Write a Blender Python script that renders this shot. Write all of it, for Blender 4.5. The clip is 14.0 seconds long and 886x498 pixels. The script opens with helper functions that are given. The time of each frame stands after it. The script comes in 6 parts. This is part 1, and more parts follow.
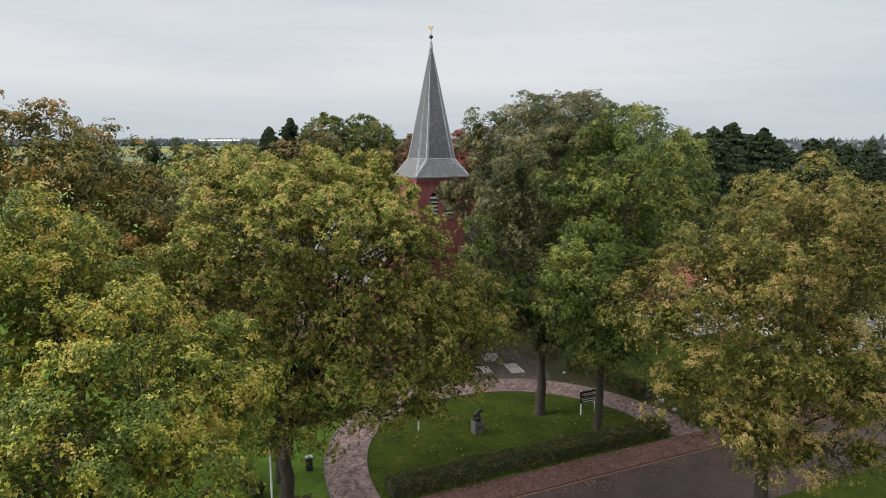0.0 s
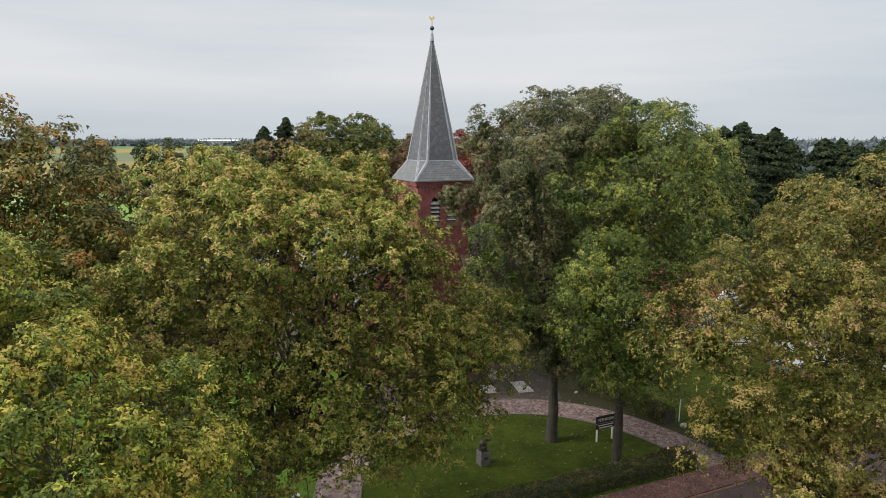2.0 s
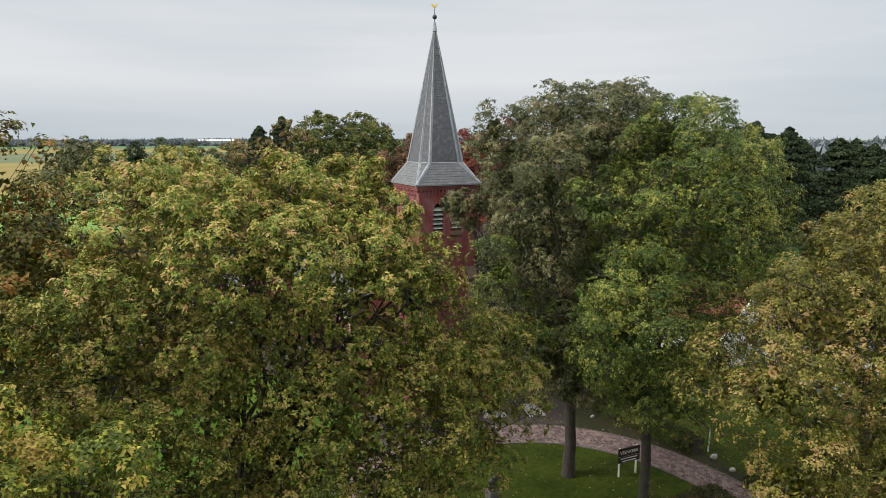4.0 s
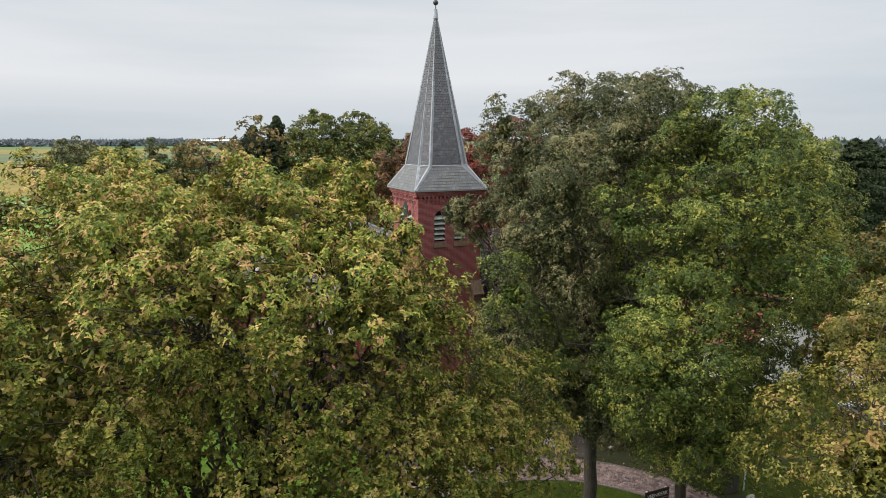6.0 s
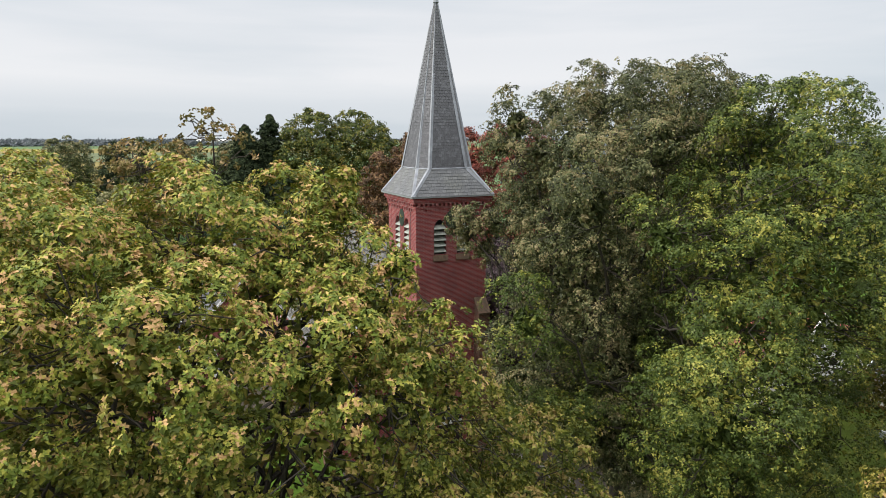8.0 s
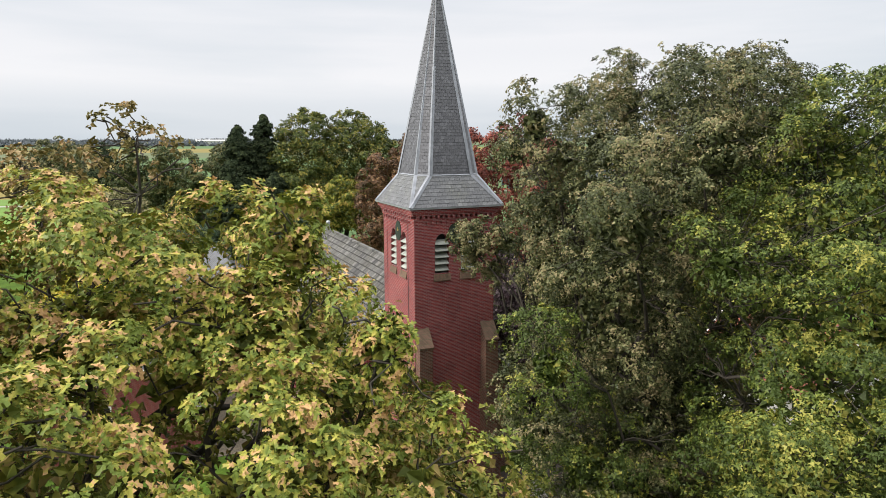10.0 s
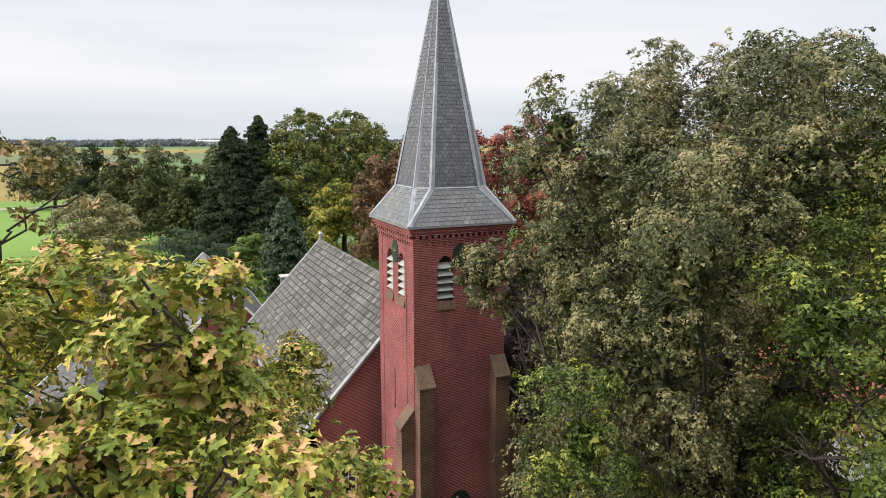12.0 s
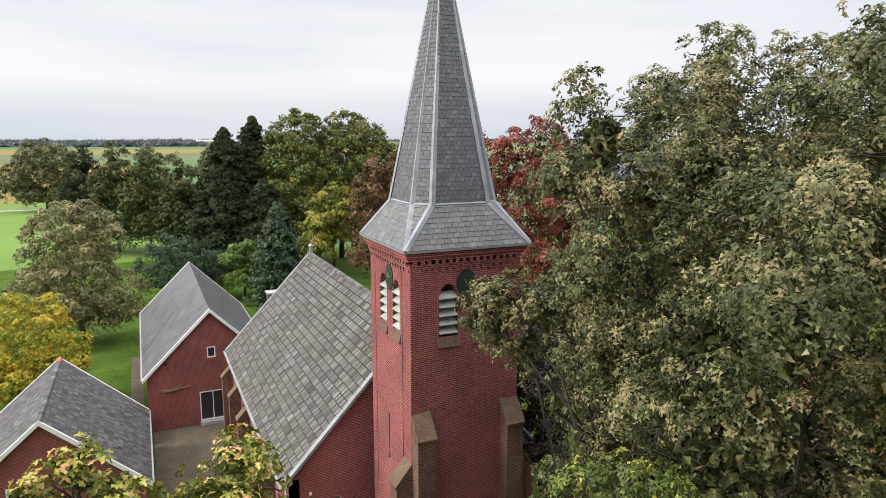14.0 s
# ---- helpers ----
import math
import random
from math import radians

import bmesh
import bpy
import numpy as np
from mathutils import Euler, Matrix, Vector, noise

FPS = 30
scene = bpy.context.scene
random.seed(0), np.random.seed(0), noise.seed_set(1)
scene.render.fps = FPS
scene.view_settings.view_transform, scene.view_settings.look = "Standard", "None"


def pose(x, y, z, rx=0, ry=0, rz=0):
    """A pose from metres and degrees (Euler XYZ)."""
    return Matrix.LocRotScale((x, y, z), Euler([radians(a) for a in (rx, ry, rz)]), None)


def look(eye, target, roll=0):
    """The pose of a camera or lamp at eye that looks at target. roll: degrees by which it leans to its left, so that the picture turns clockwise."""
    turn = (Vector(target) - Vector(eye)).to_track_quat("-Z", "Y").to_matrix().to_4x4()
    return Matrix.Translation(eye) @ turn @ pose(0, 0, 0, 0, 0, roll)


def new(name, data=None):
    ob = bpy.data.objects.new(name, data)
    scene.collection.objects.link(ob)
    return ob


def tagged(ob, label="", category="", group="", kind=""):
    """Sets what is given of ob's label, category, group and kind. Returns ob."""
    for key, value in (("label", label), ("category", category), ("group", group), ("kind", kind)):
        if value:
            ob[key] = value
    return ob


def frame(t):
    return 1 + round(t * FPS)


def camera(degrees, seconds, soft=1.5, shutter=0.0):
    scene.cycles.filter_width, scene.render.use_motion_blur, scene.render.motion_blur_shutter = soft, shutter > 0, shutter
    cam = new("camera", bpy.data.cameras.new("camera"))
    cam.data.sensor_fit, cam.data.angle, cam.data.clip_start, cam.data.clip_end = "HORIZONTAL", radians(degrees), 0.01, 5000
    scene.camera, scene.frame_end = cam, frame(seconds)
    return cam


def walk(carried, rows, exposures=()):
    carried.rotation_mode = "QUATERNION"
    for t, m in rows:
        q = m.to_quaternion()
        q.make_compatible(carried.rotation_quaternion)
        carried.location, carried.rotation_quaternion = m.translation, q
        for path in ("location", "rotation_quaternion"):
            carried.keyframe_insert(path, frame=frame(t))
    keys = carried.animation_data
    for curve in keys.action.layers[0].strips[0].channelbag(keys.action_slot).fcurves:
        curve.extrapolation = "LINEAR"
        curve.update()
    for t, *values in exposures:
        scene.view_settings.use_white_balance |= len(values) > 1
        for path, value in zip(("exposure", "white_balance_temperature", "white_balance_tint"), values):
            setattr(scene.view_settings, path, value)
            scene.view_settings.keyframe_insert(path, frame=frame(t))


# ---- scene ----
cam = camera(67.09, 14.0, soft=0.8)
# seconds, x, y, z in metres, heading, pitch in degrees
ROWS = [
    (0, -23.750, -54.764, 21.045, -24.428, -9.504),
    (0.5, -23.307, -53.709, 21.045, -24.452, -9.506),
    (1, -22.867, -52.644, 21.049, -24.464, -9.503),
    (1.5, -22.431, -51.563, 21.052, -24.462, -9.501),
    (2, -21.995, -50.467, 21.051, -24.452, -9.503),
    (2.5, -21.555, -49.354, 21.046, -24.438, -9.508),
    (3, -21.113, -48.227, 21.040, -24.418, -9.513),
    (5.5, -18.686, -42.320, 21.027, -24.421, -9.512),
    (6, -18.185, -41.162, 21.023, -24.432, -9.510),
    (6.5, -17.683, -40.010, 21.019, -24.445, -9.508),
    (7, -17.184, -38.862, 21.009, -24.456, -9.510),
    (7.5, -16.690, -37.718, 20.995, -24.464, -9.517),
    (8, -16.198, -36.580, 20.982, -24.474, -9.525),
    (10.5, -13.874, -31.081, 21.130, -24.501, -9.494),
    (11, -13.432, -30.020, 21.197, -24.476, -9.501),
    (11.5, -12.980, -28.963, 21.282, -24.459, -9.496),
    (12, -12.527, -27.911, 21.369, -24.444, -9.487),
    (12.5, -12.076, -26.865, 21.447, -24.429, -9.484),
    (13, -11.629, -25.826, 21.518, -24.412, -9.480),
    (13.5, -11.178, -24.800, 21.575, -24.398, -9.482),
    (14, -10.723, -23.785, 21.613, -24.387, -9.498),
]
walk(cam, [(t, pose(x, y, z, 90 + pitch, 0, yaw)) for t, x, y, z, yaw, pitch in ROWS], exposures=((0, -0.18, 6500, 10), (3, -0.18, 6500, 10), (7.5, -0.04, 6520, 10.5), (11, 0.11, 6600, 12.5), (14, 0.13, 6600, 13)))
# ---- end camera ----

# ---- world and sun ----
SUN_ELEVATION, SUN_ROTATION = radians(36), radians(-77)
world = bpy.data.worlds.new("overcast_sky")
world.use_nodes = True
scene.world = world
wn, wl = world.node_tree.nodes, world.node_tree.links
wn.clear()
w_out = wn.new("ShaderNodeOutputWorld")
w_bg = wn.new("ShaderNodeBackground")
w_sky = wn.new("ShaderNodeTexSky")
w_sky.sky_type = "NISHITA"
w_sky.sun_disc = False
w_sky.sun_elevation, w_sky.sun_rotation = SUN_ELEVATION, SUN_ROTATION
w_sky.air_density, w_sky.dust_density = 1.0, 2.0
w_dim = wn.new("ShaderNodeMixRGB")
w_dim.blend_type = "MULTIPLY"
w_dim.inputs[0].default_value = 1.0
w_dim.inputs[2].default_value = (0.1, 0.1, 0.1, 1)
wl.new(w_sky.outputs[0], w_dim.inputs[1])
# a closed layer of cloud: long soft bands, whiter higher up
w_tc = wn.new("ShaderNodeTexCoord")
w_sep = wn.new("ShaderNodeSeparateXYZ")
wl.new(w_tc.outputs["Generated"], w_sep.inputs[0])
w_map = wn.new("ShaderNodeMapping")
w_map.inputs["Scale"].default_value = (0.9, 0.9, 8.0)
wl.new(w_tc.outputs["Generated"], w_map.inputs[0])
w_noise = wn.new("ShaderNodeTexNoise")
w_noise.inputs["Scale"].default_value = 1.6
w_noise.inputs["Detail"].default_value = 5
w_noise.inputs["Roughness"].default_value = 0.48
wl.new(w_map.outputs[0], w_noise.inputs["Vector"])
w_band = wn.new("ShaderNodeValToRGB")
w_band.color_ramp.elements[0].position = 0.34
w_band.color_ramp.elements[0].color = (0.83, 0.875, 0.905, 1)
w_band.color_ramp.elements[1].position = 0.62
w_band.color_ramp.elements[1].color = (1.05, 1.04, 1.035, 1)
wl.new(w_noise.outputs[0], w_band.inputs[0])
w_height = wn.new("ShaderNodeValToRGB")
w_height.color_ramp.elements[0].position = 0.0
w_height.color_ramp.elements[0].color = (0.665, 0.73, 0.78, 1)
w_height.color_ramp.elements[1].position = 0.2
w_height.color_ramp.elements[1].color = (0.865, 0.885, 0.915, 1)
for place, tone in ((0.045, (0.71, 0.765, 0.815, 1)), (0.08, (0.855, 0.88, 0.91, 1)), (0.12, (0.82, 0.85, 0.885, 1))):
    w_height.color_ramp.elements.new(place).color = tone
w_zenith = w_height.color_ramp.elements.new(0.75)
w_zenith.color = (2.3, 2.28, 2.26, 1)
w_height.color_ramp.elements.new(0.36).color = (1.18, 1.19, 1.2, 1)
wl.new(w_sep.outputs[2], w_height.inputs[0])
w_mix = wn.new("ShaderNodeMixRGB")
w_mix.blend_type = "MULTIPLY"
w_mix.inputs[0].default_value = 1.0
wl.new(w_height.outputs[0], w_mix.inputs[1])
wl.new(w_band.outputs[0], w_mix.inputs[2])
w_all = wn.new("ShaderNodeMixRGB")
w_all.inputs[0].default_value = 0.93
wl.new(w_dim.outputs[0], w_all.inputs[1])
wl.new(w_mix.outputs[0], w_all.inputs[2])
wl.new(w_all.outputs[0], w_bg.inputs[0])
w_bg.inputs[1].default_value = 1.0
wl.new(w_bg.outputs[0], w_out.inputs[0])

sun_data = bpy.data.lights.new("sun", "SUN")
sun_data.energy, sun_data.angle, sun_data.color = 3.6, radians(28), (1.0, 0.95, 0.89)
sun = new("sun", sun_data)
sun.matrix_world = look((-60, 14, 50), (0, 0, 6))


# ---- materials ----
def mat(name):
    m = bpy.data.materials.new(name)
    m.use_nodes = True
    n = m.node_tree.nodes
    return m, n, m.node_tree.links, n["Principled BSDF"]


def ramp(n, l, source, stops):
    r = n.new("ShaderNodeValToRGB")
    e = r.color_ramp.elements
    while len(e) < len(stops):
        e.new(0.5)
    for k, (p, c) in zip(e, stops):
        k.position, k.color = p, (*c, 1)
    l.new(source, r.inputs[0])
    return r.outputs[0]


def noise_of(n, l, coords, scale, detail=4, rough=0.55, distort=0.0):
    t = n.new("ShaderNodeTexNoise")
    t.inputs["Scale"].default_value = scale
    t.inputs["Detail"].default_value = detail
    t.inputs["Roughness"].default_value = rough
    t.inputs["Distortion"].default_value = distort
    l.new(coords, t.inputs["Vector"])
    return t.outputs[0]


def mixed(n, l, a, b, fac, how="MIX"):
    x = n.new("ShaderNodeMixRGB")
    x.blend_type = how
    for sock, v in ((x.inputs[0], fac), (x.inputs[1], a), (x.inputs[2], b)):
        if isinstance(v, (int, float)):
            sock.default_value = v if sock == x.inputs[0] else (v, v, v, 1)
        elif isinstance(v, tuple):
            sock.default_value = (*v, 1)
        else:
            l.new(v, sock)
    return x.outputs[0]


def bump(n, l, b, height, strength, distance):
    k = n.new("ShaderNodeBump")
    k.inputs["Strength"].default_value = strength
    k.inputs["Distance"].default_value = distance
    l.new(height, k.inputs["Height"])
    l.new(k.outputs[0], b.inputs["Normal"])


def world_coords(n):
    return n.new("ShaderNodeNewGeometry").outputs["Position"]


def plain(name, color, rough=0.6, metal=0.0, vary=0.25, scale=3.0, grain=40.0, relief=0.15):
    """A painted, cast or sawn surface with stains and fine grain."""
    m, n, l, b = mat(name)
    c = world_coords(n)
    big = noise_of(n, l, c, scale, 5)
    fine = noise_of(n, l, c, grain, 3)
    lo = tuple(v * (1 - vary) for v in color)
    hi = tuple(min(1, v * (1 + vary)) for v in color)
    base = ramp(n, l, big, [(0.3, lo), (0.7, hi)])
    base = mixed(n, l, base, ramp(n, l, fine, [(0.3, (0.8,) * 3), (0.7, (1.0,) * 3)]), 0.6, "MULTIPLY")
    l.new(base, b.inputs["Base Color"])
    b.inputs["Roughness"].default_value = rough
    b.inputs["Metallic"].default_value = metal
    bump(n, l, b, fine, relief, 0.01)
    return m


def brick_material(name, one, two, mortar, width=0.21, row=0.074, joint=0.012, flat=False, stain=0.35, mottle=0.0):
    m, n, l, b = mat(name)
    g = n.new("ShaderNodeNewGeometry")
    p = n.new("ShaderNodeSeparateXYZ")
    l.new(g.outputs["Position"], p.inputs[0])
    uv = n.new("ShaderNodeCombineXYZ")
    if flat:
        l.new(p.outputs[0], uv.inputs[0])
        l.new(p.outputs[1], uv.inputs[1])
    else:
        s = n.new("ShaderNodeMath")
        s.operation = "ADD"
        l.new(p.outputs[0], s.inputs[0])
        l.new(p.outputs[1], s.inputs[1])
        l.new(s.outputs[0], uv.inputs[0])
        l.new(p.outputs[2], uv.inputs[1])
    t = n.new("ShaderNodeTexBrick")
    t.inputs["Scale"].default_value = 1.0
    t.inputs["Brick Width"].default_value = width
    t.inputs["Row Height"].default_value = row
    t.inputs["Mortar Size"].default_value = joint
    t.inputs["Mortar Smooth"].default_value = 0.3
    t.inputs["Bias"].default_value = -0.1
    t.inputs["Color1"].default_value = (*one, 1)
    t.inputs["Color2"].default_value = (*two, 1)
    t.inputs["Mortar"].default_value = (*mortar, 1)
    l.new(uv.outputs[0], t.inputs["Vector"])
    big = noise_of(n, l, g.outputs["Position"], 0.55, 5, 0.6)
    fine = noise_of(n, l, g.outputs["Position"], 7.0, 4, 0.6)
    c = mixed(n, l, t.outputs[0], ramp(n, l, big, [(0.32, (1 - stain,) * 3), (0.68, (1.0, 0.97, 0.95))]), 1.0, "MULTIPLY")
    c = mixed(n, l, c, ramp(n, l, fine, [(0.3, (0.72, 0.7, 0.74)), (0.65, (1.0,) * 3)]), 0.8, "MULTIPLY")
    if mottle:
        stones = n.new("ShaderNodeTexVoronoi")
        stones.inputs["Scale"].default_value = 4.5
        l.new(g.outputs["Position"], stones.inputs["Vector"])
        c = mixed(n, l, c, ramp(n, l, stones.outputs["Color"], [(0.15, (0.5, 0.48, 0.5)), (0.85, (1.5, 1.45, 1.45))]), mottle, "MULTIPLY")
    l.new(c, b.inputs["Base Color"])
    b.inputs["Roughness"].default_value = 0.9
    b.inputs["Specular IOR Level"].default_value = 0.25
    inv = n.new("ShaderNodeMath")
    inv.operation = "SUBTRACT"
    inv.inputs[0].default_value = 1.0
    l.new(t.outputs["Fac"], inv.inputs[1])
    bump(n, l, b, inv.outputs[0], 0.3, 0.01)
    return m


def piece_material(name, dark, light, moss, rough=0.7, moss_amount=0.35):
    """Slates and tiles: each piece its own shade, with lichen over them."""
    m, n, l, b = mat(name)
    g = n.new("ShaderNodeNewGeometry")
    o = n.new("ShaderNodeObjectInfo")
    add = n.new("ShaderNodeMath")
    add.operation = "ADD"
    l.new(g.outputs["Random Per Island"], add.inputs[0])
    l.new(o.outputs["Random"], add.inputs[1])
    wrap = n.new("ShaderNodeMath")
    wrap.operation = "FRACT"
    l.new(add.outputs[0], wrap.inputs[0])
    mid = tuple((a + c) / 2 for a, c in zip(dark, light))
    c = ramp(n, l, wrap.outputs[0], [(0.0, dark), (0.45, tuple(0.8 * v for v in mid)), (0.8, mid), (1.0, light)])
    big = noise_of(n, l, g.outputs["Position"], 0.7, 5, 0.65)
    fine = noise_of(n, l, g.outputs["Position"], 14.0, 4, 0.65)
    c = mixed(n, l, c, moss, mixed(n, l, ramp(n, l, big, [(0.45, (0,) * 3), (0.75, (moss_amount,) * 3)]), ramp(n, l, fine, [(0.4, (0.2,) * 3), (0.7, (1.0,) * 3)]), 1.0, "MULTIPLY"))
    c = mixed(n, l, c, ramp(n, l, fine, [(0.3, (0.5,) * 3), (0.68, (1.12,) * 3)]), 0.9, "MULTIPLY")
    l.new(c, b.inputs["Base Color"])
    b.inputs["Roughness"].default_value = rough
    bump(n, l, b, fine, 0.3, 0.01)
    return m


def leaf_material(name, shades, scale=0.55, through_light=0.07, rough=0.5):
    """Leaves: single leaves differ, and so do whole sprays and limbs."""
    m, n, l, b = mat(name)
    g = n.new("ShaderNodeNewGeometry")
    spray = noise_of(n, l, g.outputs["Position"], scale, 3, 0.6)
    fine = noise_of(n, l, g.outputs["Position"], scale * 4, 2, 0.5)
    one = n.new("ShaderNodeMath")
    one.operation = "MULTIPLY_ADD"
    l.new(g.outputs["Random Per Island"], one.inputs[0])
    one.inputs[1].default_value = 0.2
    l.new(spray, one.inputs[2])
    two = n.new("ShaderNodeMath")
    two.operation = "MULTIPLY_ADD"
    l.new(fine, two.inputs[0])
    two.inputs[1].default_value = 0.55
    l.new(one.outputs[0], two.inputs[2])
    k = len(shades) - 1
    shades = [(0.645 * s[0], 0.63 * s[1], 0.6 * s[2]) for s in shades]
    c = ramp(n, l, two.outputs[0], [(0.79 + 0.36 * i / k, s) for i, s in enumerate(shades)])
    l.new(c, b.inputs["Base Color"])
    b.inputs["Roughness"].default_value = rough
    b.inputs["Specular IOR Level"].default_value = 0.22
    tr = n.new("ShaderNodeBsdfTranslucent")
    l.new(c, tr.inputs["Color"])
    mx = n.new("ShaderNodeMixShader")
    mx.inputs[0].default_value = through_light
    l.new(b.outputs[0], mx.inputs[1])
    l.new(tr.outputs[0], mx.inputs[2])
    l.new(mx.outputs[0], n["Material Output"].inputs["Surface"])
    return m


def bark_material():
    m, n, l, b = mat("bark")
    c = world_coords(n)
    mp = n.new("ShaderNodeMapping")
    mp.inputs["Scale"].default_value = (9, 9, 1.6)
    l.new(c, mp.inputs[0])
    ridges = noise_of(n, l, mp.outputs[0], 1.5, 6, 0.65, 0.6)
    moss = noise_of(n, l, c, 0.8, 4)
    base = ramp(n, l, ridges, [(0.3, (0.018, 0.015, 0.012)), (0.6, (0.06, 0.05, 0.038)), (0.8, (0.095, 0.082, 0.065))])
    base = mixed(n, l, base, (0.04, 0.048, 0.02), ramp(n, l, moss, [(0.5, (0,) * 3), (0.75, (0.6,) * 3)]))
    l.new(base, b.inputs["Base Color"])
    b.inputs["Roughness"].default_value = 0.95
    bump(n, l, b, ridges, 0.9, 0.04)
    return m


def grass_material(name, lo, hi, dry, scale=0.35, fine_scale=9.0):
    m, n, l, b = mat(name)
    c = world_coords(n)
    big = noise_of(n, l, c, scale, 5, 0.6)
    fine = noise_of(n, l, c, fine_scale, 4, 0.7)
    base = ramp(n, l, big, [(0.3, lo), (0.6, hi), (0.78, dry)])
    patch = noise_of(n, l, c, 2.2, 4, 0.65)
    base = mixed(n, l, base, ramp(n, l, patch, [(0.32, (0.62, 0.66, 0.6)), (0.62, (1.08, 1.05, 1.0))]), 0.85, "MULTIPLY")
    base = mixed(n, l, base, ramp(n, l, fine, [(0.3, (0.6,) * 3), (0.7, (1.1,) * 3)]), 0.8, "MULTIPLY")
    l.new(base, b.inputs["Base Color"])
    b.inputs["Roughness"].default_value = 0.95
    b.inputs["Specular IOR Level"].default_value = 0.1
    bump(n, l, b, fine, 0.8, 0.05)
    return m


def countryside_material():
    """Flat polder: meadow near the village, then long strips of stubble, beet and grass."""
    m, n, l, b = mat("polder_fields")
    c = world_coords(n)
    s = n.new("ShaderNodeSeparateXYZ")
    l.new(c, s.inputs[0])
    tilt = n.new("ShaderNodeMath")
    tilt.operation = "MULTIPLY_ADD"
    l.new(s.outputs[0], tilt.inputs[0])
    tilt.inputs[1].default_value = 0.06
    l.new(s.outputs[1], tilt.inputs[2])
    far = n.new("ShaderNodeMapRange")
    far.inputs["From Min"].default_value, far.inputs["From Max"].default_value = 0, 2400
    l.new(tilt.outputs[0], far.inputs["Value"])
    meadow, ochre, green, straw, dull = (0.125, 0.235, 0.026), (0.21, 0.165, 0.026), (0.075, 0.15, 0.038), (0.1, 0.13, 0.048), (0.06, 0.095, 0.048)
    r = n.new("ShaderNodeValToRGB")
    r.color_ramp.interpolation = "CONSTANT"
    stops = [(0.0, meadow), (0.094, dull), (0.0965, ochre), (0.25, straw), (0.4, ochre), (0.54, green), (0.62, dull), (0.63, green), (0.75, dull), (0.8, straw)]
    e = r.color_ramp.elements
    while len(e) < len(stops):
        e.new(0.5)
    for k, (p, q) in zip(e, stops):
        k.position, k.color = p, (*q, 1)
    l.new(far.outputs[0], r.inputs[0])
    # the ochre fields lie to one side of a ditch, grass to the other
    ditch = n.new("ShaderNodeMath")
    ditch.operation = "MULTIPLY_ADD"
    l.new(s.outputs[1], ditch.inputs[0])
    ditch.inputs[1].default_value = 0.02
    l.new(s.outputs[0], ditch.inputs[2])
    grass_side = n.new("ShaderNodeMapRange")
    grass_side.inputs["From Min"].default_value, grass_side.inputs["From Max"].default_value = -6.0, -5.0
    l.new(ditch.outputs[0], grass_side.inputs["Value"])
    past = n.new("ShaderNodeMapRange")
    past.inputs["From Min"].default_value, past.inputs["From Max"].default_value = 700.0, 705.0
    past.inputs["To Min"].default_value, past.inputs["To Max"].default_value = 1.0, 0.0
    l.new(s.outputs[1], past.inputs["Value"])
    near_grass = n.new("ShaderNodeMath")
    near_grass.operation = "MULTIPLY"
    l.new(grass_side.outputs[0], near_grass.inputs[0])
    l.new(past.outputs[0], near_grass.inputs[1])
    strips = mixed(n, l, r.outputs[0], green, near_grass.outputs[0])
    big = noise_of(n, l, c, 0.02, 5)
    fine = noise_of(n, l, c, 1.2, 4, 0.7)
    base = mixed(n, l, strips, ramp(n, l, big, [(0.3, (0.75,) * 3), (0.7, (1.1,) * 3)]), 1.0, "MULTIPLY")
    base = mixed(n, l, base, ramp(n, l, fine, [(0.3, (0.7,) * 3), (0.7, (1.05,) * 3)]), 0.7, "MULTIPLY")
    l.new(base, b.inputs["Base Color"])
    b.inputs["Roughness"].default_value = 0.95
    return m


def litter_material(name, base_material_colors, leaf_amount):
    """Asphalt or trodden soil with stains and fallen leaves."""
    m, n, l, b = mat(name)
    c = world_coords(n)
    big = noise_of(n, l, c, 0.5, 5, 0.6)
    fine = noise_of(n, l, c, 30.0, 3, 0.7)
    base = ramp(n, l, big, [(0.3, base_material_colors[0]), (0.7, base_material_colors[1])])
    base = mixed(n, l, base, ramp(n, l, fine, [(0.3, (0.7,) * 3), (0.7, (1.1,) * 3)]), 0.8, "MULTIPLY")
    v = n.new("ShaderNodeTexVoronoi")
    v.inputs["Scale"].default_value = 6.5
    l.new(c, v.inputs["Vector"])
    spots = ramp(n, l, v.outputs["Distance"], [(0.16, (1,) * 3), (0.24, (0,) * 3)])
    where = ramp(n, l, noise_of(n, l, c, 0.9, 4), [(0.45, (0,) * 3), (0.65, (leaf_amount,) * 3)])
    base = mixed(n, l, base, (0.24, 0.13, 0.05), mixed(n, l, spots, where, 1.0, "MULTIPLY"))
    l.new(base, b.inputs["Base Color"])
    b.inputs["Roughness"].default_value = 0.95
    b.inputs["Specular IOR Level"].default_value = 0.2
    bump(n, l, b, fine, 0.4, 0.01)
    return m


